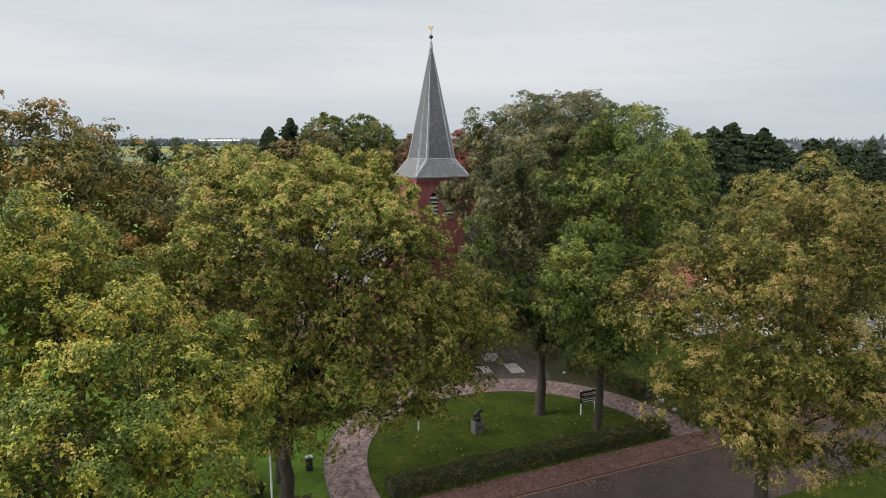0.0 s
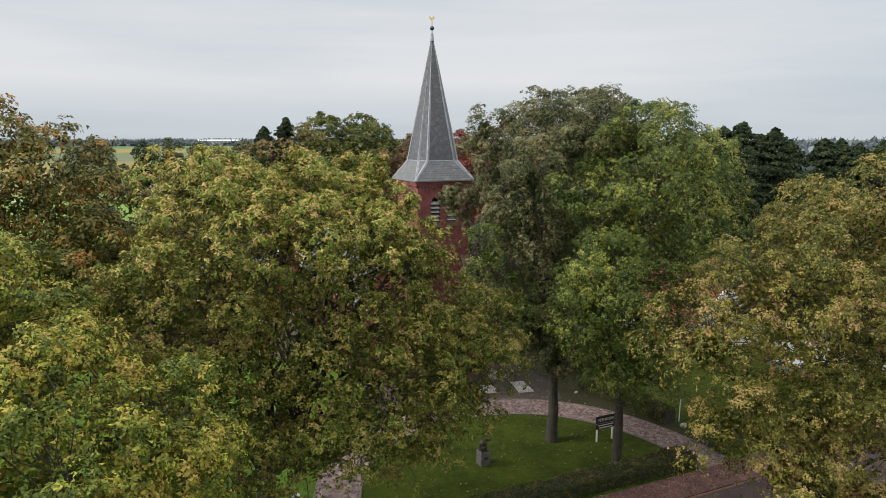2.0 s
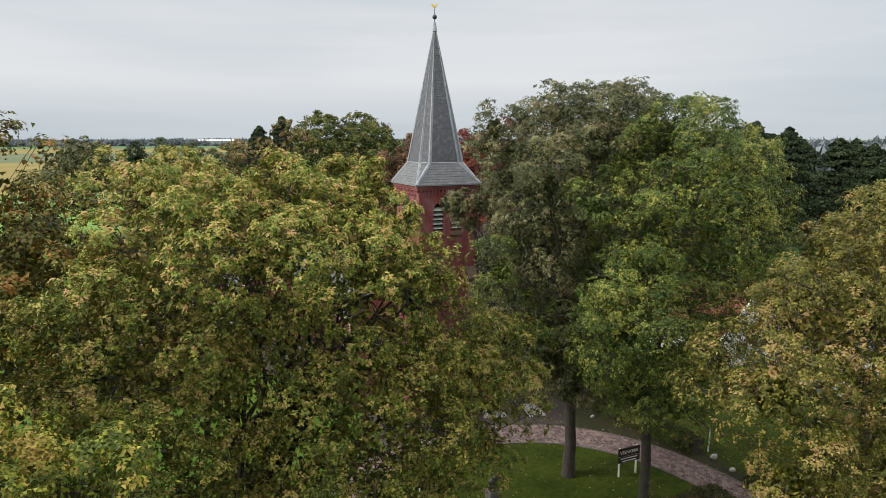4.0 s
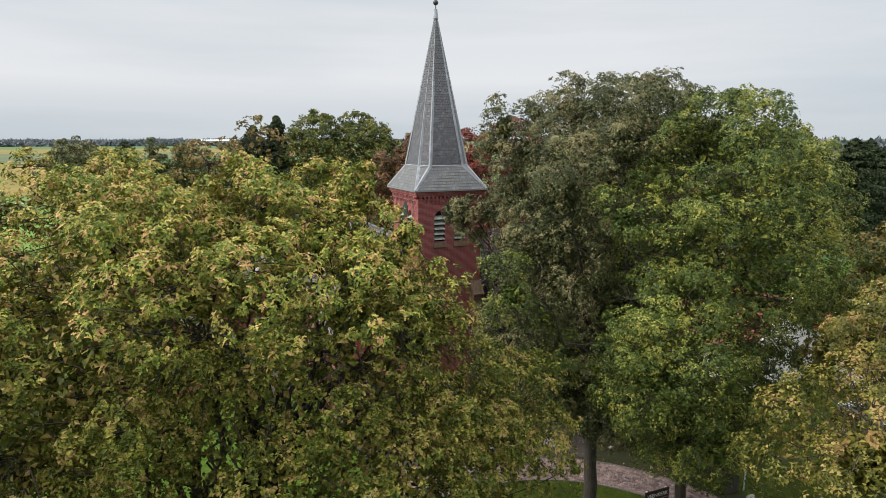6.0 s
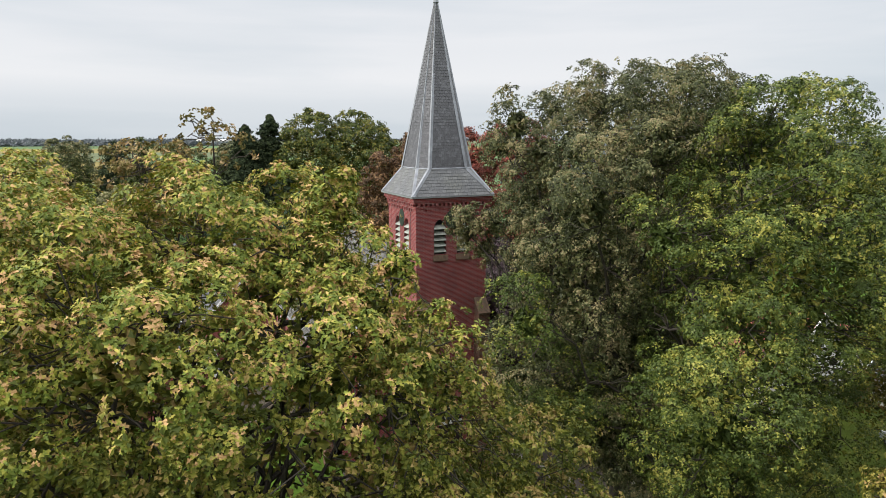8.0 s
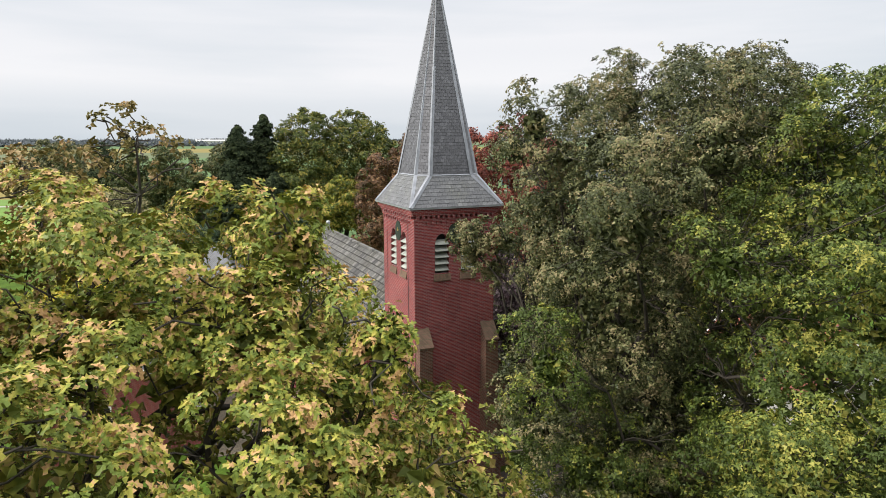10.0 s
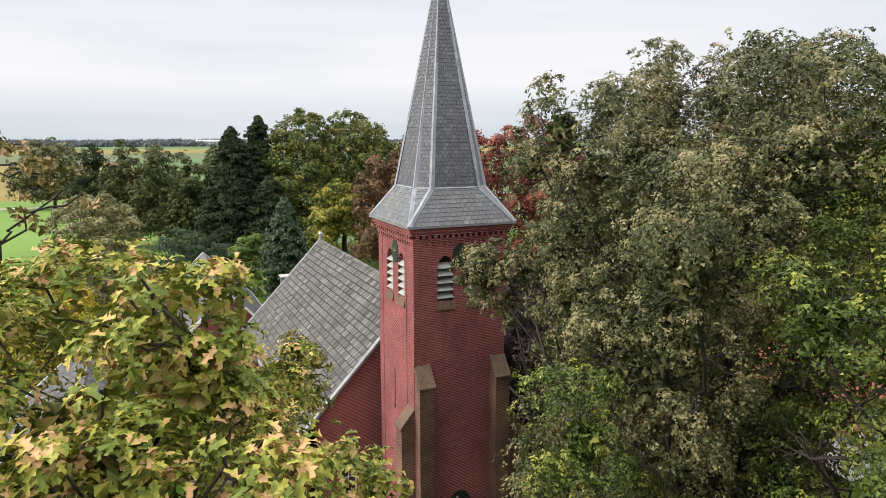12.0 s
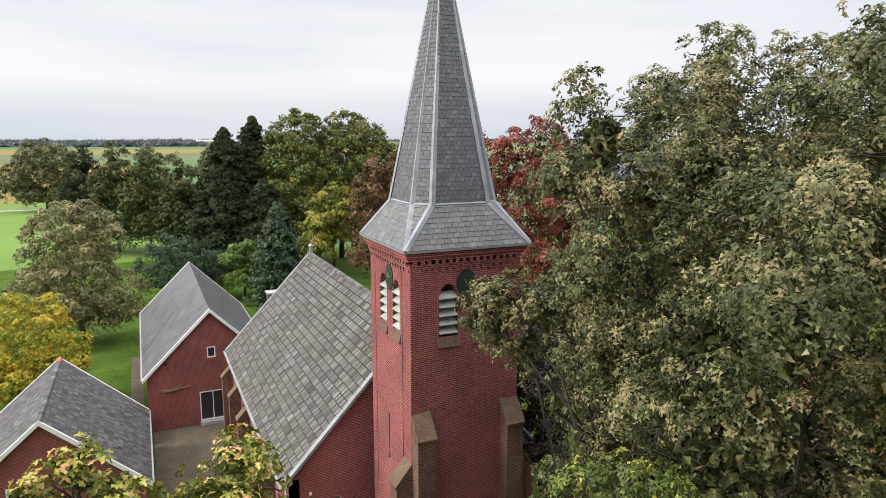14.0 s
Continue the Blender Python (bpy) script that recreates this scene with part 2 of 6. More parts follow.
RED, RED2, MORTAR = (0.35, 0.055, 0.052), (0.2, 0.033, 0.04), (0.39, 0.255, 0.25)
M_BRICK = brick_material("church_brick", RED, RED2, MORTAR)
M_BRICK_HALL = brick_material("hall_brick", (0.32, 0.075, 0.062), (0.23, 0.052, 0.048), (0.32, 0.18, 0.165))
M_BRICK_MOSSY = brick_material("mossy_brick", (0.24, 0.085, 0.06), (0.13, 0.06, 0.042), (0.3, 0.26, 0.2), stain=0.55)
M_PAVING = brick_material("clinker_paving", (0.3, 0.228, 0.21), (0.215, 0.162, 0.152), (0.11, 0.095, 0.085), 0.2, 0.1, 0.012, True, 0.3, 0.9)
M_SIDEWALK = brick_material("red_clinker_pavement", (0.235, 0.125, 0.105), (0.17, 0.095, 0.084), (0.09, 0.07, 0.06), 0.2, 0.1, 0.012, True, 0.35, 0.5)
M_YARD = brick_material("yard_paving", (0.16, 0.138, 0.1), (0.125, 0.112, 0.082), (0.065, 0.066, 0.042), 0.3, 0.3, 0.015, True, 0.3)
M_SLATE = piece_material("roof_slate", (0.095, 0.098, 0.11), (0.15, 0.154, 0.17), (0.25, 0.25, 0.24), 0.5, 0.1)
M_SLATE_SKIRT = piece_material("skirt_slate", (0.14, 0.147, 0.157), (0.205, 0.213, 0.222), (0.22, 0.23, 0.14), 0.5, 0.45)
M_TILE = piece_material("weathered_tile", (0.03, 0.03, 0.03), (0.25, 0.245, 0.23), (0.125, 0.118, 0.055), 0.8, 0.7)
M_TILE_DARK = piece_material("dark_pantile", (0.028, 0.029, 0.033), (0.18, 0.18, 0.188), (0.22, 0.21, 0.15), 0.6, 0.3)
M_TILE_RED = piece_material("red_pantile", (0.2, 0.055, 0.03), (0.3, 0.09, 0.05), (0.2, 0.1, 0.06), 0.75, 0.3)
M_SHEET = plain("grey_roof_sheet", (0.125, 0.13, 0.138), 0.33, 0, 0.35, 0.9)
M_UNDERLAY = plain("dark_roof_battens", (0.03, 0.028, 0.026), 0.95, 0, 0.3, 2.0)
M_LEAD = plain("lead_flashing", (0.28, 0.3, 0.335), 0.5, 0.1, 0.25, 2.0)
M_VERGE = plain("weathered_lead", (0.26, 0.27, 0.28), 0.6, 0.05, 0.25, 1.5)
M_STONE = brick_material("mossy_brick_on_edge", (0.25, 0.15, 0.11), (0.14, 0.098, 0.07), (0.16, 0.14, 0.09), 0.07, 0.21, 0.012)
M_WHITE = plain("white_paint", (0.78, 0.78, 0.76), 0.5, 0, 0.08, 2.0)
M_LOUVRE = plain("pale_louvre", (0.36, 0.385, 0.345), 0.75, 0, 0.25, 3.0)
# near-black colour standing in for the shade inside the tower openings
M_INSIDE_SHADE = plain("inside_shade", (0.02, 0.022, 0.024), 0.9, 0, 0.3, 2.0)
M_BLACK = plain("black_paint", (0.025, 0.025, 0.028), 0.45, 0, 0.2, 2.0)
M_IRON = plain("dark_iron", (0.06, 0.06, 0.065), 0.5, 0.6, 0.2, 4.0)
M_GILT = plain("gilded_metal", (0.55, 0.42, 0.14), 0.4, 0.8, 0.2, 4.0)
M_CLOCK = plain("green_dial", (0.016, 0.032, 0.022), 0.6, 0, 0.3, 2.0)
M_BRONZE = plain("bronze", (0.07, 0.065, 0.055), 0.5, 0.6, 0.35, 6.0)
M_PLINTH = plain("grey_stone", (0.13, 0.118, 0.11), 0.85, 0, 0.25, 4.0)
M_CONCRETE = plain("concrete", (0.4, 0.39, 0.36), 0.9, 0, 0.2, 2.0)
M_COBBLE = plain("pale_cobble", (0.42, 0.4, 0.37), 0.85, 0, 0.35, 6.0)
M_BOARD = plain("dark_brown_board", (0.03, 0.017, 0.015), 0.9, 0, 0.2, 3.0)
M_LETTER = plain("cream_lettering", (0.75, 0.72, 0.65), 0.6, 0, 0.05, 3.0)
M_TERRACOTTA = plain("terracotta_ridge", (0.42, 0.14, 0.08), 0.8, 0, 0.2, 3.0)
M_PLASTER = plain("white_plaster", (0.7, 0.69, 0.66), 0.8, 0, 0.08, 1.0)
M_ZINC = plain("zinc", (0.35, 0.37, 0.39), 0.45, 0.5, 0.15, 2.0)
M_CARPAINT_RED = plain("red_car_paint", (0.5, 0.02, 0.025), 0.3, 0.1, 0.05, 1.0)
M_CARPAINT_GREY = plain("silver_car_paint", (0.5, 0.52, 0.55), 0.3, 0.4, 0.05, 1.0)
M_CARPAINT_BLUE = plain("blue_car_paint", (0.03, 0.16, 0.55), 0.3, 0.1, 0.05, 1.0)
M_TYRE = plain("rubber", (0.02, 0.02, 0.02), 0.9, 0, 0.2, 3.0)
M_WOOD = plain("weathered_wood", (0.24, 0.18, 0.13), 0.85, 0, 0.3, 4.0)
M_KERB = plain("worn_brick_kerb", (0.19, 0.1, 0.065), 0.9, 0, 0.3, 1.5)
M_ASPHALT = litter_material("asphalt", ((0.068, 0.05, 0.049), (0.1, 0.075, 0.072)), 0.5)
M_SOIL = litter_material("leaf_strewn_soil", ((0.024, 0.031, 0.011), (0.046, 0.041, 0.019)), 0.7)
# forecourt grey lowered to carry the shade of the trees overhead
M_COURT = litter_material("shade_darkened_forecourt", ((0.05, 0.042, 0.037), (0.08, 0.068, 0.06)), 0.8)
M_LAWN = grass_material("church_lawn", (0.03, 0.047, 0.006), (0.056, 0.08, 0.009), (0.095, 0.095, 0.02))
M_GARDEN = grass_material("garden_grass", (0.046, 0.088, 0.011), (0.08, 0.145, 0.019), (0.115, 0.14, 0.035))
M_FIELDS = countryside_material()
M_BARK = bark_material()
M_GLASS, gn, gl, gb = mat("window_glass")
gb.inputs["Base Color"].default_value = (0.03, 0.04, 0.045, 1)
gb.inputs["Roughness"].default_value = 0.08
gl.new(ramp(gn, gl, noise_of(gn, gl, world_coords(gn), 2.0), [(0.3, (0.02, 0.025, 0.03)), (0.7, (0.05, 0.06, 0.065))]), gb.inputs["Base Color"])

L_OAK = leaf_material("oak_leaves", [(0.12, 0.155, 0.027), (0.25, 0.27, 0.045), (0.4, 0.395, 0.077), (0.53, 0.47, 0.115), (0.5, 0.38, 0.14)], 1.0)
# yellowing crown top, its colour also brightened for the sky light it catches
L_OAK_LIT_TOP = leaf_material("lit_yellowing_top_leaves", [(0.19, 0.26, 0.042), (0.38, 0.415, 0.068), (0.6, 0.555, 0.11), (0.8, 0.62, 0.18), (0.8, 0.51, 0.24)], 1.7)
L_OAK_TAN = leaf_material("drying_oak_leaves", [(0.2, 0.18, 0.055), (0.36, 0.29, 0.11), (0.52, 0.38, 0.17), (0.6, 0.42, 0.22)], 1.5)
L_OAK_BRIGHT = leaf_material("bright_oak_leaves", [(0.11, 0.155, 0.023), (0.25, 0.29, 0.038), (0.47, 0.48, 0.06), (0.64, 0.58, 0.092), (0.6, 0.46, 0.11)])
L_OAK_YELLOW = leaf_material("yellowing_oak_leaves", [(0.11, 0.12, 0.02), (0.23, 0.22, 0.036), (0.37, 0.325, 0.07), (0.47, 0.385, 0.115), (0.48, 0.33, 0.135)])
L_OAK_DARK = leaf_material("dark_olive_leaves", [(0.071, 0.09, 0.035), (0.147, 0.168, 0.066), (0.25, 0.262, 0.11), (0.37, 0.37, 0.185), (0.4, 0.345, 0.18)])
L_OAK_BROWN = leaf_material("browning_leaves", [(0.1, 0.105, 0.02), (0.2, 0.19, 0.036), (0.32, 0.27, 0.05), (0.41, 0.3, 0.065), (0.44, 0.23, 0.06)])
L_GREEN = leaf_material("green_leaves", [(0.08, 0.125, 0.027), (0.15, 0.208, 0.042), (0.255, 0.315, 0.06), (0.37, 0.415, 0.08), (0.47, 0.465, 0.1)])
L_GREEN_DEEP = leaf_material("deep_green_leaves", [(0.07, 0.105, 0.02), (0.14, 0.18, 0.032), (0.25, 0.27, 0.05), (0.38, 0.34, 0.07)])
L_COPPER = leaf_material("copper_leaves", [(0.11, 0.07, 0.035), (0.21, 0.11, 0.055), (0.29, 0.14, 0.075), (0.35, 0.22, 0.1)])
L_RED = leaf_material("red_leaves", [(0.19, 0.06, 0.045), (0.4, 0.09, 0.07), (0.5, 0.17, 0.12)])
L_SPRUCE = leaf_material("spruce_needles", [(0.03, 0.05, 0.024), (0.055, 0.08, 0.036), (0.095, 0.125, 0.055)], 0.8, 0.08, 0.95)
L_CYPRESS = leaf_material("cypress_sprays", [(0.06, 0.09, 0.025), (0.11, 0.145, 0.04), (0.17, 0.19, 0.055), (0.24, 0.21, 0.08)], 0.7, 0.15)
L_BLUE = leaf_material("blue_green_needles", [(0.045, 0.09, 0.045), (0.085, 0.14, 0.07), (0.13, 0.19, 0.1)], 0.8, 0.12)
L_LIME = leaf_material("lime_green_leaves", [(0.11, 0.2, 0.035), (0.2, 0.31, 0.06), (0.28, 0.38, 0.09)])
L_GOLD = leaf_material("golden_leaves", [(0.28, 0.33, 0.03), (0.55, 0.53, 0.045), (0.85, 0.69, 0.06), (0.9, 0.6, 0.08)])
L_BEIGE = leaf_material("dry_green_leaves", [(0.19, 0.2, 0.075), (0.33, 0.325, 0.14), (0.47, 0.44, 0.22), (0.56, 0.51, 0.28)])
L_PURPLE = leaf_material("dark_purple_leaves", [(0.035, 0.02, 0.026), (0.07, 0.04, 0.05), (0.12, 0.09, 0.1)])
L_HEDGE = leaf_material("hedge_leaves", [(0.06, 0.085, 0.025), (0.11, 0.14, 0.038), (0.18, 0.19, 0.06), (0.27, 0.2, 0.09)], 1.5)
L_FALLEN = leaf_material("fallen_leaves", [(0.12, 0.06, 0.03), (0.3, 0.17, 0.07), (0.5, 0.34, 0.16), (0.6, 0.46, 0.25)], 2.0, 0.0)
# blue-grey leaf colour carries the haze of distance
L_FAR_HAZE = leaf_material("hazed_far_trees", [(0.2, 0.235, 0.27), (0.22, 0.255, 0.29), (0.24, 0.275, 0.31)], 0.02, 0.1)


# ---- building blocks ----
ROOT = {}


def thing(name, x, y, z=0.0, label="", category="", group="", kind=""):
    """An Empty at the base of a thing, which parents its parts."""
    e = new(name)
    e.location = (x, y, z)
    e.empty_display_size = 0.3
    ROOT[e] = Vector((x, y, z))
    return tagged(e, label, category, group, kind)


def attach(ob, parent):
    base = ROOT[parent]
    ob.parent = parent
    if parent.type == "EMPTY":
        ob.matrix_parent_inverse = Matrix.Translation(-base)
    ROOT[ob] = base
    return ob


def mesh_of(name, bm, material):
    me = bpy.data.meshes.new(name)
    bm.to_mesh(me)
    bm.free()
    me.materials.append(material)
    return me


def part(name, bm, material, parent, label=""):
    """Links a bmesh in world coordinates as one mesh under a thing or a part."""
    return tagged(attach(new(name, mesh_of(name, bm, material)), parent), label)


def single(name, bm, material, label, category="", group="", kind=""):
    return tagged(new(name, mesh_of(name, bm, material)), label, category, group, kind)


def box(bm, x0, x1, y0, y1, z0, z1, bevel=0.0):
    v = [bm.verts.new((x, y, z)) for z in (z0, z1) for y in (y0, y1) for x in (x0, x1)]
    faces = [bm.faces.new([v[i] for i in q]) for q in ((0, 2, 3, 1), (4, 5, 7, 6), (0, 1, 5, 4), (2, 6, 7, 3), (0, 4, 6, 2), (1, 3, 7, 5))]
    if bevel:
        bmesh.ops.bevel(bm, geom=list({e for f in faces for e in f.edges}), offset=bevel, segments=2, affect="EDGES")
    return bm


def boxed(*a, bevel=0.0):
    return box(bmesh.new(), *a, bevel=bevel)


def prism(bm, points, way):
    """A flat outline (3D points in order), pushed along way."""
    way = Vector(way)
    a = [bm.verts.new(p) for p in points]
    b = [bm.verts.new(Vector(p) + way) for p in points]
    bm.faces.new(a[::-1])
    bm.faces.new(b)
    for i in range(len(a)):
        j = (i + 1) % len(a)
        bm.faces.new((a[i], a[j], b[j], b[i]))
    return bm


def closed(bm):
    bmesh.ops.recalc_face_normals(bm, faces=bm.faces)
    return bm


def rod(bm, a, b, r0, r1=None, sides=10):
    """A tapered rod from a to b."""
    a, b = Vector(a), Vector(b)
    q = (b - a).to_track_quat("Z", "Y")
    r1 = r0 if r1 is None else r1
    rings = []
    for p, r in ((a, r0), (b, r1)):
        rings.append([bm.verts.new(p + q @ Vector((r * math.cos(2 * math.pi * i / sides), r * math.sin(2 * math.pi * i / sides), 0))) for i in range(sides)])
    for i in range(sides):
        j = (i + 1) % sides
        bm.faces.new((rings[0][i], rings[0][j], rings[1][j], rings[1][i]))
    bm.faces.new(rings[0][::-1])
    bm.faces.new(rings[1])
    return bm


def arch(w, z0, spring, top, n=7, pointed=True):
    """Outline (u, z) of an opening with a pointed or round head, from lower left anticlockwise."""
    pts = [(-w / 2, z0), (w / 2, z0)]
    rise = top - spring
    for i in range(n + 1):
        a = i / n
        if pointed:
            pts.append((w / 2 * (1 - a ** 1.6), spring + rise * math.sin(a * math.pi / 2) ** 0.92))
        else:
            pts.append((w / 2 * math.cos(a * math.pi / 2), spring + rise * math.sin(a * math.pi / 2)))
    for i in range(n - 1, -1, -1):
        u, z = pts[2 + i]
        pts.append((-u, z))
    return pts


def wall_with_openings(bm, outline, holes, place, depth):
    """A wall sheet in (u, z), with holes through it. place(u, z, d) gives the point, d going inwards."""
    edges = []
    loops = []
    for ring in [outline] + holes:
        vs = [bm.verts.new(place(u, z, 0)) for u, z in ring]
        loops.append(vs)
        for i in range(len(vs)):
            edges.append(bm.edges.new((vs[i], vs[(i + 1) % len(vs)])))
    bmesh.ops.triangle_fill(bm, use_beauty=True, use_dissolve=False, edges=edges)
    for vs, ring in zip(loops, [outline] + holes):
        back = [bm.verts.new(place(u, z, depth)) for u, z in ring]
        for i in range(len(vs)):
            j = (i + 1) % len(vs)
            bm.faces.new((vs[i], vs[j], back[j], back[i]))
    return bm


def fast_mesh(name, verts, sizes, loops, material, smooth=False):
    """A mesh from numpy arrays: verts (n, 3), corners per face, vertex of each corner."""
    me = bpy.data.meshes.new(name)
    me.vertices.add(len(verts))
    me.vertices.foreach_set("co", np.ascontiguousarray(verts, dtype=np.float32).ravel())
    me.loops.add(len(loops))
    me.loops.foreach_set("vertex_index", np.ascontiguousarray(loops, dtype=np.int32))
    me.polygons.add(len(sizes))
    me.polygons.foreach_set("loop_start", np.concatenate([[0], np.cumsum(sizes)[:-1]]).astype(np.int32))
    me.polygons.foreach_set("use_smooth", np.full(len(sizes), smooth, dtype=bool))
    me.update(calc_edges=True)
    me.materials.append(material)
    return me


# ---- trees ----
# outlines of single leaves and of small sprays, tip at +y
OAK_LEAF = np.array([(0, 0), (0.2, 0.34), (0.08, 0.43), (0.29, 0.64), (0.12, 0.72), (0.08, 1.0), (-0.17, 0.92), (-0.12, 0.68), (-0.29, 0.56), (-0.08, 0.4), (-0.18, 0.28)])
KITE = np.array([(0, 0), (0.34, 0.5), (0.06, 1.0), (-0.34, 0.45)])
SPRAY = np.array([(0, 0), (0.36, 0.22), (0.25, 0.46), (0.42, 0.78), (0.0, 1.0), (-0.3, 0.84), (-0.26, 0.5), (-0.44, 0.3)])
DART = np.array([(-0.3, 0.36), (0.27, 0.2), (0.05, 1.0)])
BLADE = np.array([(0, 0), (0.2, 0.35), (0.0, 1.0), (-0.2, 0.35)])


def unit(a):
    return a / np.maximum(np.linalg.norm(a, axis=-1, keepdims=True), 1e-9)


def leaves_mesh(name, rng, at, out, size, shape, material, spread=0.6, point=None):
    """One leaf at every point, facing roughly outwards; its tip follows point, the way the twig grows, and hangs a little."""
    n, k = len(at), len(shape)
    normal = unit(out + rng.normal(0, spread, (n, 3)))
    if point is None:
        tip = np.cross(normal, rng.normal(0, 1, (n, 3)))
    else:
        tip = point + rng.normal(0, 0.3, (n, 3))
        tip = tip - normal * (tip * normal).sum(1, keepdims=True)
    tip = unit(unit(tip) + np.array([0, 0, -0.12]))
    side = unit(np.cross(tip, normal))
    normal = np.cross(side, tip)
    s = size * rng.uniform(0.6, 1.3, (n, 1, 1))
    u, v = shape[:, 0][None, :, None], (shape[:, 1] - 0.35)[None, :, None]
    bend = (np.abs(shape[:, 0]) * 0.5 - (shape[:, 1] - 0.4) ** 2 * 0.45)[None, :, None]
    verts = at[:, None, :] + s * (u * side[:, None, :] + v * tip[:, None, :] + bend * normal[:, None, :])
    return fast_mesh(name, verts.reshape(-1, 3), np.full(n, k), np.arange(n * k), material)


def sphere_ways(n, rng):
    """n even directions over the sphere, jittered."""
    i = np.arange(n) + 0.5
    z = 1 - 2 * i / n
    a = i * 2.399963 + rng.uniform(0, 6.28)
    r = np.sqrt(1 - z * z)
    return unit(np.stack([r * np.cos(a), r * np.sin(a), z], 1) + rng.normal(0, 0.28 / max(1.0, math.sqrt(n) / 4), (n, 3)))


def crown_points(rng, blobs, leaves, clump_size, gaps=0.14, flat=0.8):
    """Leaf places: rounded boughs sit on the limbs' masses (x, y, z, rx, ry, rz), clumps on the upper side of the boughs,
    leaves on the skin of the clumps; also the places of the shaded foliage inside the boughs."""
    blobs = np.array(blobs, dtype=float)
    bough = clump_size * 2.1
    mids, ways, sizes, owner = [], [], [], []
    for k, q in enumerate(blobs):
        rad = q[3:].mean()
        swell = min(bough, 0.6 * rad)
        n = int(max(8, 4 * rad * rad / (swell * swell * 0.55)))
        d = sphere_ways(n, rng)
        d = d[d[:, 2] > -0.7]
        size = swell * rng.uniform(0.72, 1.25, len(d))
        sunk = size * rng.uniform(0.55, 1.0, len(d)) + swell * np.where(rng.random(len(d)) < 0.3, 0.8, 0.0)
        mids.append(q[:3] + d * np.maximum(q[3:] - sunk[:, None], 0.25 * q[3:]))
        ways.append(d)
        sizes.append(size)
        owner.append(np.full(len(d), k))
    mid, d, size, owner = np.concatenate(mids), np.concatenate(ways), np.concatenate(sizes), np.concatenate(owner)
    keep = rng.random(len(mid)) > gaps
    for k, q in enumerate(blobs):
        inside = (1 - np.sqrt((((mid - q[:3]) / q[3:]) ** 2).sum(1))) * q[3:].mean()
        keep &= (inside < 1.15 * size) | (owner == k)
    mid, d, size = mid[keep], d[keep], size[keep]
    # boughs stand apart from one another
    apart = []
    for i in rng.permutation(len(mid)):
        if not apart or (np.linalg.norm(mid[apart] - mid[i], axis=1) > 0.84 * size[i]).all():
            apart.append(i)
    mid, d, size = mid[apart], d[apart], size[apart]
    per = 16
    own = np.repeat(np.arange(len(mid)), per)
    q = unit(rng.normal(0, 0.8, (len(own), 3)) + d[own] * 0.7 + np.array([0, 0, 0.5]))
    reach = size[own] * rng.uniform(0.55, 0.85, len(own))
    shoot = rng.random(len(own)) < 0.09
    reach = np.where(shoot, size[own] * rng.uniform(0.95, 1.25, len(own)), reach)
    centre = mid[own] + q * reach[:, None] * np.array([1, 1, 0.9])
    radius = size[own] * np.where(shoot, rng.uniform(0.1, 0.22, len(own)), rng.uniform(0.24, 0.42, len(own)))
    share = radius ** 2 * np.clip(0.65 + 0.5 * q[:, 2], 0.3, 1.1)
    which = np.repeat(np.arange(len(own)), np.maximum(3, np.round(leaves * share / share.sum()).astype(int)))
    n = len(which)
    s = unit(rng.normal(0, 0.75, (n, 3)) + q[which] * 0.7 + np.array([0, 0, 0.3]))
    at = centre[which] + s * (radius[which] * rng.uniform(0.3, 1.05, n) ** 0.5)[:, None] * np.array([1, 1, flat])
    out = unit(s * 0.65 + q[which] * 0.6 + d[own][which] * 0.2 + np.array([0, 0, 0.25]))
    inner = np.repeat(np.arange(len(mid)), 44 if leaves > 110000 else 18)
    deep = mid[inner] + unit(rng.normal(0, 1, (len(inner), 3)) + d[inner] * 0.5) * (size[inner] * rng.uniform(0.25, 0.72, len(inner)))[:, None] * np.array([1, 1, 0.85])
    heart = np.repeat(np.arange(len(blobs)), np.maximum(20, (36 * blobs[:, 3:].mean(1) ** 2 / max(0.5, clump_size)).astype(int)))
    core = blobs[heart, :3] + unit(rng.normal(0, 1, (len(heart), 3))) * np.maximum(blobs[heart, 3:] - bough * 1.6, 0.3 * blobs[heart, 3:]) * rng.uniform(0.5, 1.0, (len(heart), 1))
    return at, out, s, centre, deep, core


def tufts(rng, at, out, size, count=6, share=6):
    """Gathers leaves into tufts at the twig ends: the leaves of one tuft spread out like a star and droop a little."""
    n = len(at) // share
    pick = np.sort(rng.choice(len(at), n, replace=False))
    axis = unit(out[pick] + rng.normal(0, 0.12, (n, 3)))
    a = unit(np.cross(axis, rng.normal(0, 1, (n, 3))))
    b = np.cross(axis, a)
    turn = (np.arange(count)[None] * 2.4 + rng.normal(0, 0.25, (n, count)))[..., None]
    tip = unit(np.cos(turn) * a[:, None] + np.sin(turn) * b[:, None] + rng.uniform(-0.15, 0.75, (n, count, 1)) * axis[:, None])
    whorl = (np.arange(count) // 6)[None, :, None] * axis[:, None] * size * -0.7
    hub = at[pick][:, None] + whorl + tip * size * 0.45 + rng.normal(0, 0.12 * size, (n, count, 3))
    return hub.reshape(-1, 3), np.repeat(axis, count, 0), tip.reshape(-1, 3)


